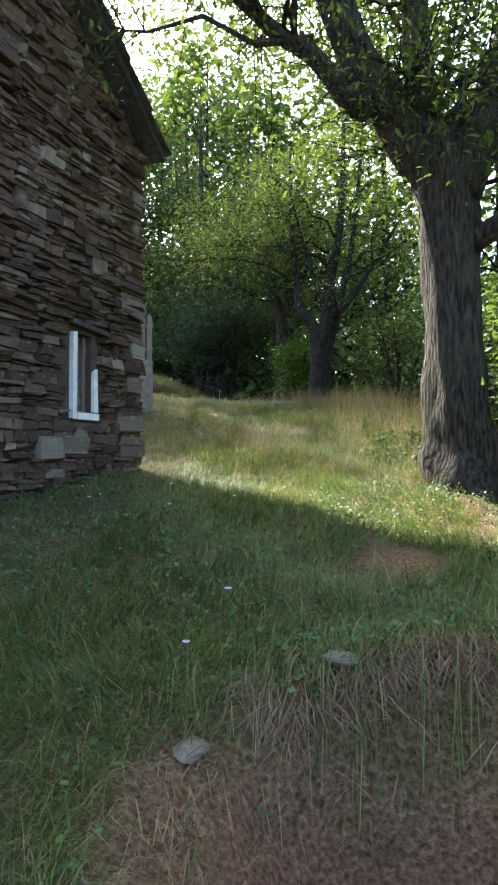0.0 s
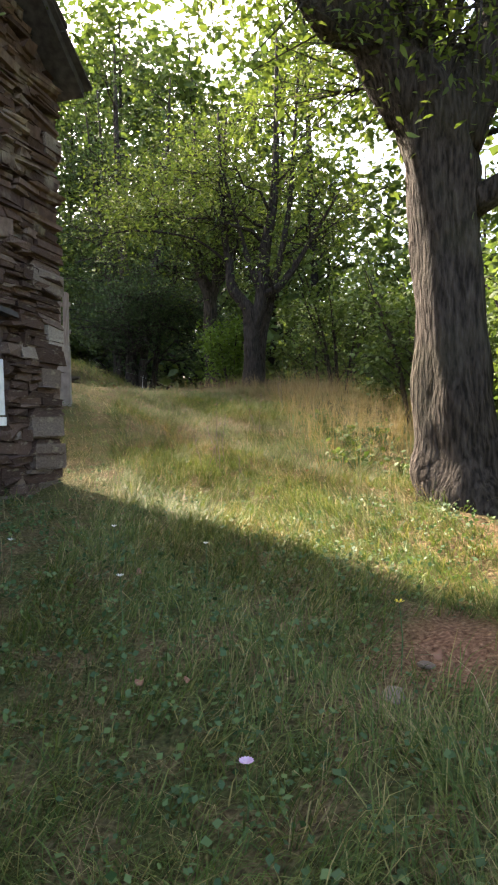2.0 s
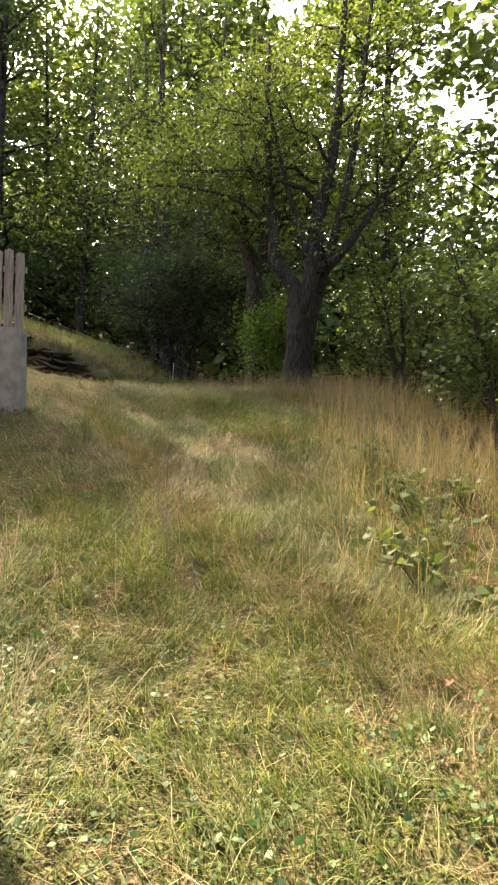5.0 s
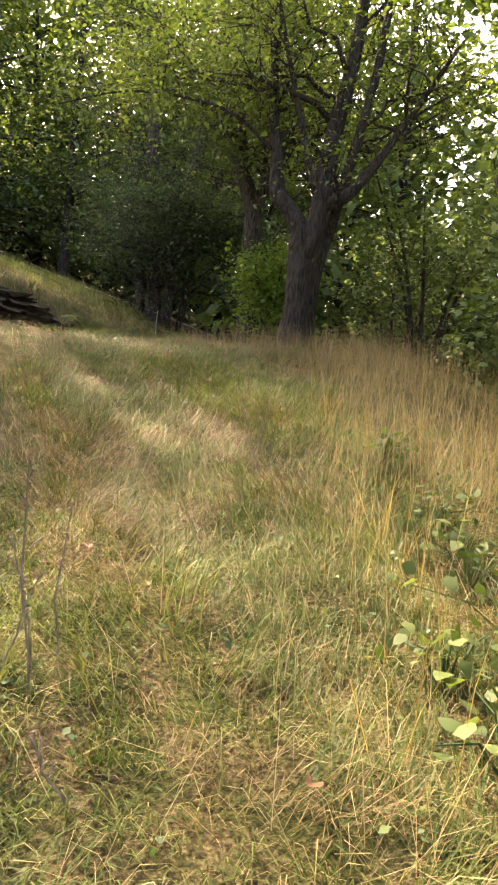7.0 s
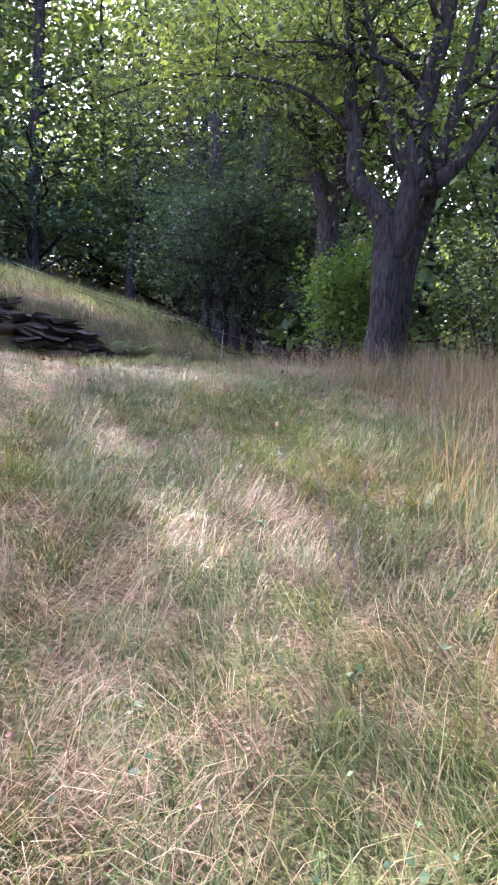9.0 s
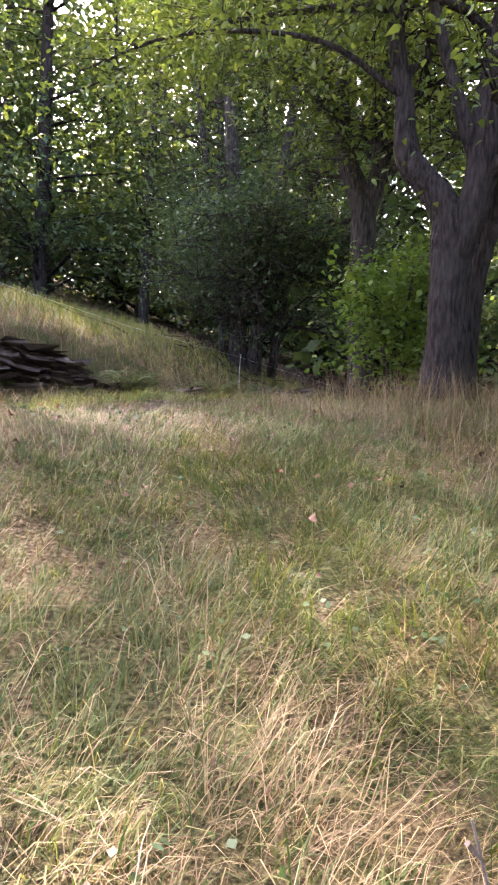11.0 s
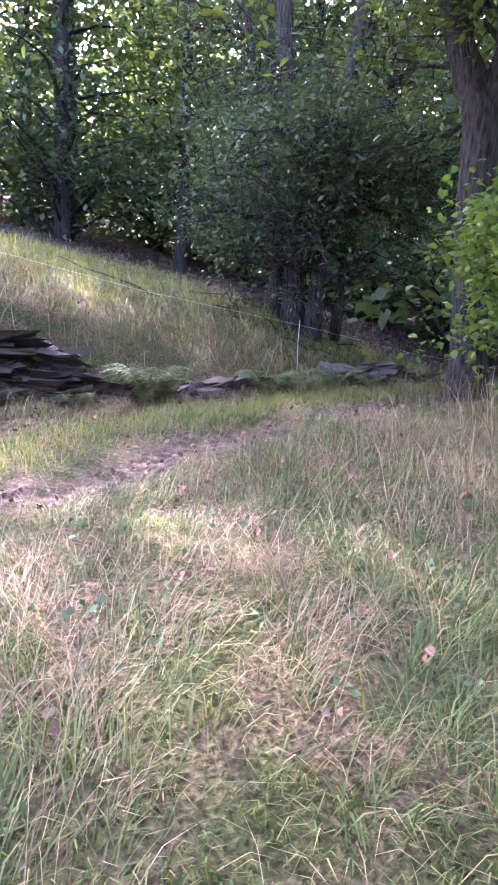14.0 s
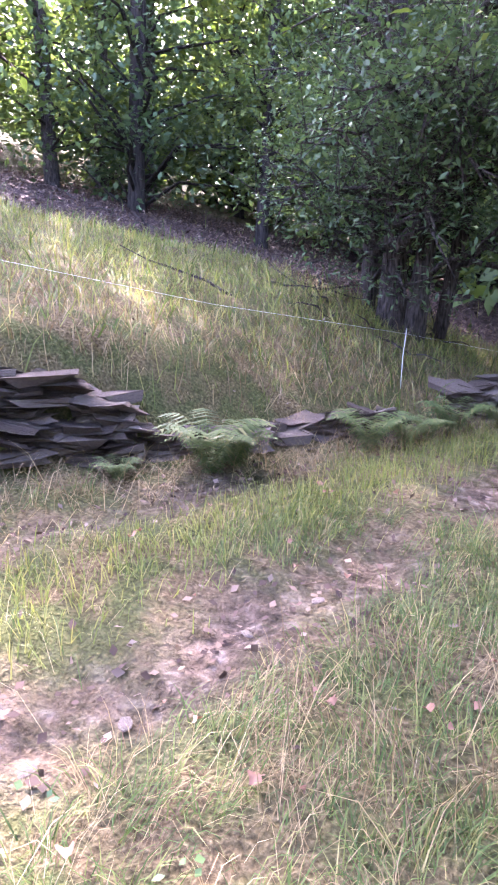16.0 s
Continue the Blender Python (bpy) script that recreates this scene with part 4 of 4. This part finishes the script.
def build_plants():
    fern = tagged(new("fern", fern_shape(20, 0.7)), "green fern growing against the old wall", "fern", "ferns along the wall")
    x, y = site(-2.9, 21.85)
    fern.matrix_world = pose(x, y, zat(x, y) - 0.02)
    for x, y, s, a in ((-3.15, 22.35, 0.8, 40), (-2.35, 23.35, 0.9, 100), (-2.1, 23.75, 0.75, 200), (-1.75, 24.4, 0.85, 310), (-1.95, 24.1, 0.6, 150), (-3.7, 21.6, 0.4, 10), (-1.4, 25.2, 0.6, 70)):
        x, y = site(x + 0.3, y - 0.2)
        copy_thing(fern, pose(x, y, zat(x, y) - 0.02, 0, 0, a) @ Matrix.Scale(s, 4))

    def leaf_outline(name, mat, lobes, size):
        v, f = [(0, 0, 0.004)], []
        n = lobes * 4
        for i in range(n):
            a = 2 * math.pi * i / n
            r = size * (0.87 + 0.13 * math.cos(a * lobes)) * (1.1 if -1 < math.cos(a) < 0.5 else 0.9)
            v.append((r * math.cos(a), r * math.sin(a) * 0.8, 0.018 * math.cos(a * 2) + 0.012))
        for i in range(n):
            f.append((0, 1 + i, 1 + (i + 1) % n))
        return tri_mesh(name, v, f, mat)
    kinds = [leaf_outline("fallen_leaf", M_FALLEN, k, s) for k, s in ((3, 0.04), (5, 0.045), (2, 0.035))]
    first = [tagged(new("fallen_leaf", k), "dry brown fallen leaf lying on the grass", "leaf", "fallen leaves") for k in kinds]
    spots = []
    for i in range(110):
        if i < 80:
            y = rng.uniform(16.5, 22.0)
            x = rng.uniform(-2.6, 0.6) - (y - 18) * 0.12
        else:
            y, x = rng.uniform(3, 16), rng.uniform(-1.3, 2.0)
        spots.append(site(x, y) if i < 80 else (x, y))
    for i, (x, y) in enumerate(spots):
        m = pose(x, y, zat(x, y) + rng.uniform(0.05, 0.1), rng.normal(0, 18), rng.normal(0, 18), rng.uniform(0, 360)) @ Matrix.Scale(rng.uniform(0.45, 0.95), 4)
        if i < 3:
            first[i].matrix_world = m
        else:
            copy_thing(first[i % 3], m)

    # broad soft leaves of a climbing weed beside the tall grass
    def broad_plant(x, y, n, spread, h):
        s, ends = Shape(), []
        for _ in range(n):
            e = Vector((rng.normal(0, spread), rng.normal(0, spread), h * rng.uniform(0.5, 1.1)))
            s.tube([Vector((0, 0, -0.05)), e * 0.5 + Vector((0, 0, 0.06)), e], [0.006, 0.005, 0.003], 4)
            ends.append(e)
        ob = tagged(new("bramble"), "low sprawling plant with broad pale green leaves", "plant", "broad-leaved plants")
        ob.location = (x, y, zat(x, y))
        part("stems", s.mesh("bramble_stems", M_HERB), ob)
        tagged(part("leaves", leaf_mesh("bramble_leaves", ends, 0.08, M_BEECH, (0.06, 0.06, 0.04), 4, 0.05, 0.75, True), ob), kind="stuff")
    for x, y in ((1.6, 12.4), (1.75, 11.9), (1.5, 11.0), (1.65, 10.6), (1.9, 11.4), (2.2, 12.2), (2.0, 10.1), (2.3, 10.6), (1.4, 13.6)):
        broad_plant(x, y, 10, 0.17, 0.22)

    # dead upright stalks
    def stalk(x, y, h, n):
        s = Shape()
        for _ in range(n):
            b = Vector((rng.normal(0, 0.05), rng.normal(0, 0.05), -0.03))
            t = b + Vector((rng.normal(0, 0.08), rng.normal(0, 0.08), h * rng.uniform(0.6, 1.0)))
            s.tube(bend(b, t, 4, 0, 0.05), [0.0045, 0.004, 0.0035, 0.003, 0.002], 5)
            for k in (0.5, 0.65, 0.8, 0.92):
                p = b.lerp(t, k)
                s.tube([p, p + Vector((rng.normal(0, 0.02), rng.normal(0, 0.02), 0.035))], [0.002, 0.005], 4)
        ob = tagged(new("dead_stalk", s.mesh("dead_stalk", M_WOOD)), "dry brown upright weed stalk in the grass", "plant", "dead stalks")
        ob.location = (x, y, zat(x, y))
    for x, y, h, n in ((0.12, 10.6, 0.85, 3), (-0.08, 10.65, 0.6, 2), (0.45, 13.4, 0.7, 2), (0.9, 16.0, 0.8, 2), (0.35, 10.2, 0.5, 1)):
        stalk(x, y, h, n)

    def flower(name, label, x, y, h, mat, r, n):
        ob = tagged(new(name), label, "flower", "meadow flowers")
        ob.location = (x, y, zat(x, y))
        s = Shape()
        s.tube([(0, 0, -0.03), (0.01, 0.01, h / 2), (0.0, 0.02, h)], [0.003, 0.003, 0.002], 4)
        part("stem", s.mesh(name + "_stem", M_HERB), ob)
        v, f = [], []
        for i in range(n):
            a = 2 * math.pi * i / n
            q = len(v)
            c, sn = math.cos(a), math.sin(a)
            v += [(0, 0.02, h), (r * c - r * 0.3 * sn, 0.02 + r * sn + r * 0.3 * c, h + 0.008), (r * 1.2 * c, 0.02 + r * 1.2 * sn, h + 0.012), (r * c + r * 0.3 * sn, 0.02 + r * sn - r * 0.3 * c, h + 0.008)]
            f += [(q, q + 1, q + 2), (q, q + 2, q + 3)]
        part("petals", tri_mesh(name + "_petals", v, f, mat), ob)
    for x, y in ((-1.3, 7.6), (-0.95, 7.2), (-0.8, 6.6), (-0.25, 7.0), (0.3, 6.9), (0.0, 6.1)):
        flower("white_flower", "small white meadow flower on a thin stem", x, y, rng.uniform(0.2, 0.4), M_PETAL, 0.014, 8)
    flower("yellow_flower", "small yellow meadow flower", 1.22, 6.0, 0.3, M_YELLOW, 0.02, 6)
    flower("thistle", "pale purple thistle head low in the grass", 0.6, 5.17, 0.16, M_PURPLE, 0.02, 14)
    flower("thistle", "pale purple thistle head low in the grass", 0.55, 4.5, 0.12, M_PURPLE, 0.016, 12)

    # stones in the bare soil
    kind = []
    for _ in range(3):
        bm = bmesh.new()
        bmesh.ops.create_icosphere(bm, subdivisions=2, radius=0.5)
        for v in bm.verts:
            v.co *= 1 + 0.35 * noise.noise(v.co * 2.2 + Vector((len(kind) * 5, 0, 0)))
        me = bpy.data.meshes.new("stone")
        bm.to_mesh(me)
        bm.free()
        me.materials.append(M_LOOSE)
        kind.append(me)
    for x, y, s, flat in ((0.68, 4.1, 0.26, 0.25), (1.2, 4.45, 0.24, 0.4), (1.6, 4.0, 0.08, 0.5), (1.1, 3.9, 0.06, 0.6), (2.0, 3.8, 0.07, 0.6), (1.35, 3.7, 0.05, 0.6), (1.45, 3.5, 0.1, 0.5), (1.15, 5.8, 0.2, 0.3), (1.35, 6.1, 0.13, 0.4), (-0.38, 15.3, 0.14, 0.5), (-2.9, 18.4, 0.1, 0.3), (-3.05, 18.1, 0.12, 0.3), (-2.6, 19.4, 0.1, 0.3), (-2.75, 19.0, 0.08, 0.4)):
        st = tagged(new("loose_stone", kind[int(rng.integers(3))]), "flat pale loose stone half sunk in the ground", "stone", "loose stones")
        st.matrix_world = pose(x, y, zat(x, y) + s * flat * 0.2, 0, 0, rng.uniform(0, 360)) @ Matrix.Diagonal((s * 0.75, s * 0.5, s * flat * 0.6, 1))

    # electric fence: thin posts and one wire along the foot of the bank
    fence = tagged(new("wire_fence"), "thin white electric fence wire on slim posts", "fence")
    pts = [(-8.6, 17.4), (-4.9, 20.75), (-2.2, 25.6), (1.0, 31.0)]
    tops = []
    for x, y in pts:
        x, y = site(x, y)
        s = Shape()
        z = zat(x, y)
        s.tube([(x, y, z - 0.2), (x, y, z + 0.4), (x + 0.02, y, z + 0.72)], [0.005, 0.0045, 0.004], 6)
        part("post", s.mesh("post", M_WIRE), fence)
        tops.append(Vector((x, y, z + 0.66)))
    s = Shape()
    for p, q in zip(tops, tops[1:]):
        s.tube([p, p.lerp(q, 0.5) - Vector((0, 0, 0.06)), q], [0.0014] * 3, 4)
    part("wire", s.mesh("wire", M_WIRE), fence)
    # fallen sticks under the dark tree
    for i in range(26):
        x, y = -3.4 + rng.normal(0, 0.9), 28.4 + rng.normal(0, 1.1)
        if i > 14:
            x, y = -12 + rng.normal(0, 2), 32 + rng.normal(0, 1.2)
        x, y = site(x, y)
        s = Shape()
        a, L = rng.random() * 6.3, rng.uniform(0.6, 1.6)
        e = Vector((math.cos(a) * L, math.sin(a) * L, 0))
        z1 = zat(x + e.x, y + e.y) - zat(x, y)
        s.tube(bend((0, 0, 0.02), (e.x, e.y, z1 + rng.uniform(0.05, 0.3)), 4, 0, 0.15), [0.022, 0.018, 0.015, 0.011, 0.006], 5)
        ob = tagged(new("fallen_stick", s.mesh("fallen_stick", M_BARK)), "bare fallen stick lying on leaf litter", "stick", "fallen sticks")
        ob.location = (x, y, zat(x, y))


build_plants()


# ---- grass ----
def blades(name, x, y, length, width, lean, mat, label, sink=0.015, aim=None):
    """Arching blades; aim gives each the way it falls, so that those of a tuft lie together."""
    n = len(x)
    p = np.stack([x, y, height(x, y) - sink], 1)
    a = rng.uniform(0, 2 * np.pi, n) if aim is None else aim
    d = np.stack([np.cos(a), np.sin(a), np.zeros(n)], 1)
    s = np.stack([-np.sin(a), np.cos(a), np.zeros(n)], 1)
    tw = rng.normal(0, 0.6, (n, 1))
    s = s * np.cos(tw) + d * np.sin(tw)
    L, W, T = length[:, None], width[:, None], lean[:, None]
    up = np.array((0, 0, 1.0))

    def on(q, share, k):
        k = np.minimum(T * k, 1.95)
        return q + L * share * (d * np.sin(k) + up * np.cos(k))
    m = on(p, 0.4, 0.55)
    t = on(on(m, 0.3, 1.05), 0.3, 1.5)
    m = m + (on(m, 0.3, 1.05) - m) * 0.5
    low = height(t[:, 0], t[:, 1]) + rng.uniform(0.01, 0.05, n)
    t[:, 2] = np.maximum(t[:, 2], low)
    m[:, 2] = np.maximum(m[:, 2], low + 0.01)
    v = np.stack([p - s * W, p + s * W, m - s * W * 0.8, m + s * W * 0.8, t], 1).reshape(-1, 3)
    k = np.arange(n)[:, None] * 5
    f = np.concatenate([k + np.array(q) for q in ((0, 1, 3), (0, 3, 2), (2, 3, 4))])
    tagged(new(name, tri_mesh(name, v, f, mat)), label, "grass", kind="stuff")


def scatter(n, x0, x1, y0, y1, keep):
    x, y = rng.uniform(x0, x1, n), rng.uniform(y0, y1, n)
    k = rng.random(n) < keep(x, y)
    return x[k], y[k]


def in_house(x, y):
    s = (x - CORNER.x) * U.x + (y - CORNER.y) * U.y
    o = (x - CORNER.x) * N.x + (y - CORNER.y) * N.y
    return (s > -0.02) & (s < GABLE) & (o < 0.02)


def bare(x, y):
    return (1 - sm(soil_mask(x, y), 0.2, 0.6) * 0.98) * (1 - 0.96 * sm(gravel_mask(x, y), 0.12, 0.45)) * (1 - 0.9 * litter_mask(x, y)) * ~in_house(x, y)


def patch(x, y, s, k):
    return 0.5 + 0.33 * wave(x, y, s, k)


def build_grass():
    dryness = lambda x, y: 0.21 + 0.2 * sm(y, 8.5, 12) + 0.1 * sm(y, 13, 16) - 0.25 * (1 - sm(y, 5, 8)) + 0.75 * (patch(x, y, 1.15, 4) - 0.5) + 0.5 * (patch(x, y, 2.9, 14) - 0.5)
    straw_part = lambda x, y: 0.1 + 0.72 * sm(dryness(x, y), 0.32, 0.78)
    short = lambda y: 1 - 0.2 * sm(y, 15, 16.5)
    tussock = lambda x, y: np.clip(0.35 + 0.7 * patch(x, y, 1.9, 13) + 0.45 * patch(x, y, 5.3, 21), 0.4, 1.5)
    fall = lambda x, y: 2.6 * wave(x, y, 0.7, 5) + 1.3 * wave(x, y, 2.1, 8)

    # tufts: the blades of one gather round a common foot and fall the same way
    def tufts(n, per, keep, radius, near, loose):
        if near:
            y = 2.0 + 18.5 * rng.random(n)
            x = np.interp(y, (2, 10, 20.5), (1.1, 0.6, -1.6)) + rng.uniform(-1, 1, n) * (1.5 + 0.25 * sm(y, 9, 14))
            k = rng.random(n) < keep(x, y)
            x, y = x[k], y[k]
        else:
            x, y = scatter(n, -5, 4.2, 1.8, 24, keep)
        aim = fall(x, y) + rng.normal(0, 1.0, len(x))
        x, y, aim = np.repeat(x, per), np.repeat(y, per), np.repeat(aim, per)
        return x + rng.normal(0, radius, len(x)), y + rng.normal(0, radius, len(y)), aim + rng.normal(0, loose, len(x))
    green = lambda x, y: bare(x, y) * (1 - 0.9 * straw_part(x, y))
    dry = lambda x, y: bare(x, y) * straw_part(x, y)
    x, y, aim = np.hstack([tufts(12500, 10, green, 0.035, True, 0.6), tufts(4500, 8, green, 0.05, False, 0.7)])
    n = len(x)
    blades("green_grass", x, y, rng.uniform(0.08, 0.3, n) * short(y) * tussock(x, y), rng.uniform(0.0013, 0.003, n), np.abs(rng.normal(1.05, 0.3, n)), M_GRASS, "matted green meadow grass", aim=aim)
    x, y, aim = np.hstack([tufts(11000, 10, dry, 0.045, True, 0.5), tufts(5500, 8, dry, 0.06, False, 0.6)])
    n = len(x)
    blades("dry_grass", x, y, rng.uniform(0.1, 0.4, n) * short(y) * tussock(x, y), rng.uniform(0.0008, 0.0018, n), np.abs(rng.normal(1.3, 0.28, n)), M_STRAW, "matted dry straw-coloured grass", aim=aim)
    # long thin dead stems standing above the mat
    x, y = scatter(9000, -4, 3.5, 2.2, 19.5, lambda x, y: bare(x, y) * (0.35 + 0.65 * patch(x, y, 1.3, 8)) * (0.12 + 0.88 * sm(y, 7, 10)) * (1 - sm(soil_mask(x, y - 0.3), 0.02, 0.2)))
    n = len(x)
    blades("grass_stems", x, y, rng.uniform(0.2, 0.6, n) * (1 - 0.4 * sm(y, 14.5, 16)), rng.uniform(0.0008, 0.0015, n), np.abs(rng.normal(1.1, 0.3, n)), M_PALE_STEM, "long bleached grass stems fallen over the meadow", aim=fall(x, y) + rng.normal(0, 1.1, n))
    # dead roots and hay round the bare soil
    x, y = scatter(15000, 0.1, 3.0, 2.4, 5.1, lambda x, y: np.clip(1.2 * np.exp(-((np.hypot((x - 1.6) / 1.0, (y - 3.9) / 0.62) - 1.0) / 0.28) ** 2) + 0.5 * sm(-y, -3.3, -2.8), 0, 1) * 0.8)
    n = len(x)
    blades("dead_roots", x, y, rng.uniform(0.05, 0.17, n), rng.uniform(0.0012, 0.0024, n), np.abs(rng.normal(1.75, 0.25, n)), M_STRAW, "dead roots and hay round the bare soil")
    # fringe of roots and turf that hangs over the broken edge of the soil
    n = 1500
    x = rng.uniform(0.85, 2.6, n)
    y = 4.44 + 0.08 * np.sin(5 * x) + rng.normal(0, 0.06, n)
    top = height(x, y) + rng.uniform(-0.05, 0.03, n)
    L = rng.uniform(0.05, 0.2, n) * (0.6 + 0.6 * patch(x, y, 6.0, 2))
    dx, reach = rng.normal(0, 0.07, n), rng.uniform(0.05, 0.14, n)
    w = rng.uniform(0.001, 0.0024, n)
    edge = np.stack([x, y, top], 1)
    mid = np.stack([x + dx, y - reach * 0.8, top - L * 0.25], 1)
    end = np.stack([x + dx * 2, y - reach * 1.1, top - L], 1)
    side = np.stack([w, 0 * w, 0 * w], 1)
    v = np.stack([edge - side, edge + side, mid - side, mid + side, end], 1).reshape(-1, 3)
    k = np.arange(n)[:, None] * 5
    tagged(new("turf_edge", tri_mesh("turf_edge", v, np.concatenate([k + np.array(q) for q in ((0, 1, 3), (0, 3, 2), (2, 3, 4))]), M_ROOT)), "matted brown roots hanging over the broken soil edge", "grass", kind="stuff")
    # tall dry grass on the bank
    tall = lambda x, y: sm(x + 0.06 * (y - 11), 0.85, 1.4) * sm(y, 9.8, 11) * (1 - sm(y, 18.5, 20.5)) * np.clip(0.45 + 1.3 * (patch(x, y, 2.1, 3) - 0.45), 0.05, 1)
    x, y = scatter(10000, 0.6, 4.5, 8.5, 20, tall)
    n = len(x)
    blades("tall_grass", x, y, rng.uniform(0.3, 0.95, n), rng.uniform(0.001, 0.0022, n), np.abs(rng.normal(0.5, 0.35, n)), M_TALL, "tall dry golden grass on the bank")
    crest = lambda x, y: np.clip(patch(x, y, 1.9, 9), 0.1, 1) * (1 - gravel_mask(x, y)) * sm(rut(x, y), 0.5, 0.9)
    x, y = scatter(8000, -3.0, 2.4, 18.2, 24, crest)
    n = len(x)
    blades("tall_grass", x, y, rng.uniform(0.25, 0.6, n), rng.uniform(0.0012, 0.0026, n), np.abs(rng.normal(0.6, 0.3, n)), M_STRAW, "tall dry pale grass at the crest of the meadow")
    x, y = scatter(9000, -1.8, 2.2, 16.4, 20.6, lambda x, y: np.clip(patch(x, y, 2.4, 17), 0.1, 1) * sm(rut(x, y), 0.6, 1.0) * sm(x + 0.35 * (y - 16.8), -0.1, 0.9))
    n = len(x)
    blades("tall_grass", x, y, rng.uniform(0.25, 0.6, n), rng.uniform(0.001, 0.0022, n), np.abs(rng.normal(0.6, 0.35, n)), M_STRAW, "tall pale grass round the foot of the maple")
    # hillside turf above the old wall
    turf = lambda x, y: sm(wall_side(x, y), 0.25, 0.6) * (1 - litter_mask(x, y)) * (1 - sm(wall_side(x, y), 8, 10))
    x, y = scatter(62000, -14, 0.5, 17, 31, turf)
    n = len(x)
    yellow = rng.random(n) < 0.3 * patch(x, y, 1.2, 7) + 0.55 * np.exp(-((wall_side(x, y) - 0.8) / 1.3) ** 2)
    for sel, mat, nm, lb in ((~yellow, M_BANK, "bank_grass", "green grass on the hillside bank"), (yellow, M_STRAW, "bank_straw", "dry overhanging grass on the bank")):
        k = sel.sum()
        blades(nm, x[sel], y[sel], rng.uniform(0.1, 0.36, k), rng.uniform(0.0025, 0.005, k), np.abs(rng.normal(0.95, 0.4, k)), mat, lb)
    # grass hanging over and below the old wall
    foot = lambda x, y: np.exp(-((wall_side(x, y) + 0.5) / 0.35) ** 2)
    x, y = scatter(26000, -8, -1, 17, 25.5, foot)
    n = len(x)
    blades("verge_grass", x, y, rng.uniform(0.15, 0.45, n), rng.uniform(0.0012, 0.0025, n), np.abs(rng.normal(1.1, 0.35, n)), M_STRAW, "long dry grass at the foot of the wall")
    # rougher growth farther off
    far = lambda x, y: bare(x, y) * ((x < -5) | (x > 4.2) | (y > 23)) * (1 - sm(np.hypot(x, y - 18), 18, 30))
    x, y = scatter(26000, -24, 24, -2, 46, far)
    n = len(x)
    blades("rough_grass", x, y, rng.uniform(0.2, 0.5, n), rng.uniform(0.005, 0.011, n), np.abs(rng.normal(0.8, 0.4, n)), M_GRASS, "rough long grass round the meadow")
    # leaf litter under the trees on the slope, and leaf and stone bits in the ruts
    x, y = scatter(30000, -20, 1, 21, 40, lambda x, y: litter_mask(x, y) * (0.4 + 0.6 * patch(x, y, 1.7, 2)))
    c = np.stack([x, y, height(x, y) + rng.uniform(0.005, 0.04, len(x))], 1)
    tagged(new("leaf_litter", leaf_mesh("leaf_litter", c, 0.1, M_LITTER, (0.05, 0.05, 0.008), 1, -0.25, 0.5)), "brown leaf litter and twigs on the slope", "leaf litter", kind="stuff")
    x, y = scatter(16000, -5.5, 1, 16.4, 26, lambda x, y: gravel_mask(x, y) * 0.8 + 0.04)
    c = np.stack([x, y, height(x, y) + rng.uniform(0.004, 0.025, len(x))], 1)
    tagged(new("track_debris", leaf_mesh("track_debris", c, 0.045, M_LITTER, (0.03, 0.03, 0.004), 1, -0.15, 0.7)), "broken leaves and stone chips in the wheel ruts", "debris", kind="stuff")
    # low herbs in the shade by the house and the strip between the ruts
    herbs = lambda x, y: bare(x, y) * np.clip(patch(x, y, 1.5, 11) * 1.3 - 0.05, 0, 1) * (1 - 0.9 * sm(y, 7.5, 10))
    x, y = scatter(15000, -3, 3.2, 2.6, 18, herbs)
    c = np.stack([x, y, height(x, y) + rng.uniform(0.02, 0.1, len(x))], 1)
    tagged(new("low_herbs", leaf_mesh("low_herbs", c, 0.032, M_HERB, (0.03, 0.03, 0.015), 4, -0.1, 0.8)), "low clover and herb leaves among the grass", "plants", kind="stuff")
    strip = lambda x, y: np.exp(-((rut(x, y) + 0.62) / 0.26) ** 2)
    x, y = scatter(75000, -5.5, 1, 16.4, 26, strip)
    n = len(x)
    blades("track_grass", x, y, rng.uniform(0.06, 0.2, n), rng.uniform(0.0016, 0.0034, n), np.abs(rng.normal(0.6, 0.3, n)), M_BANK, "short green grass between the wheel ruts")


build_grass()
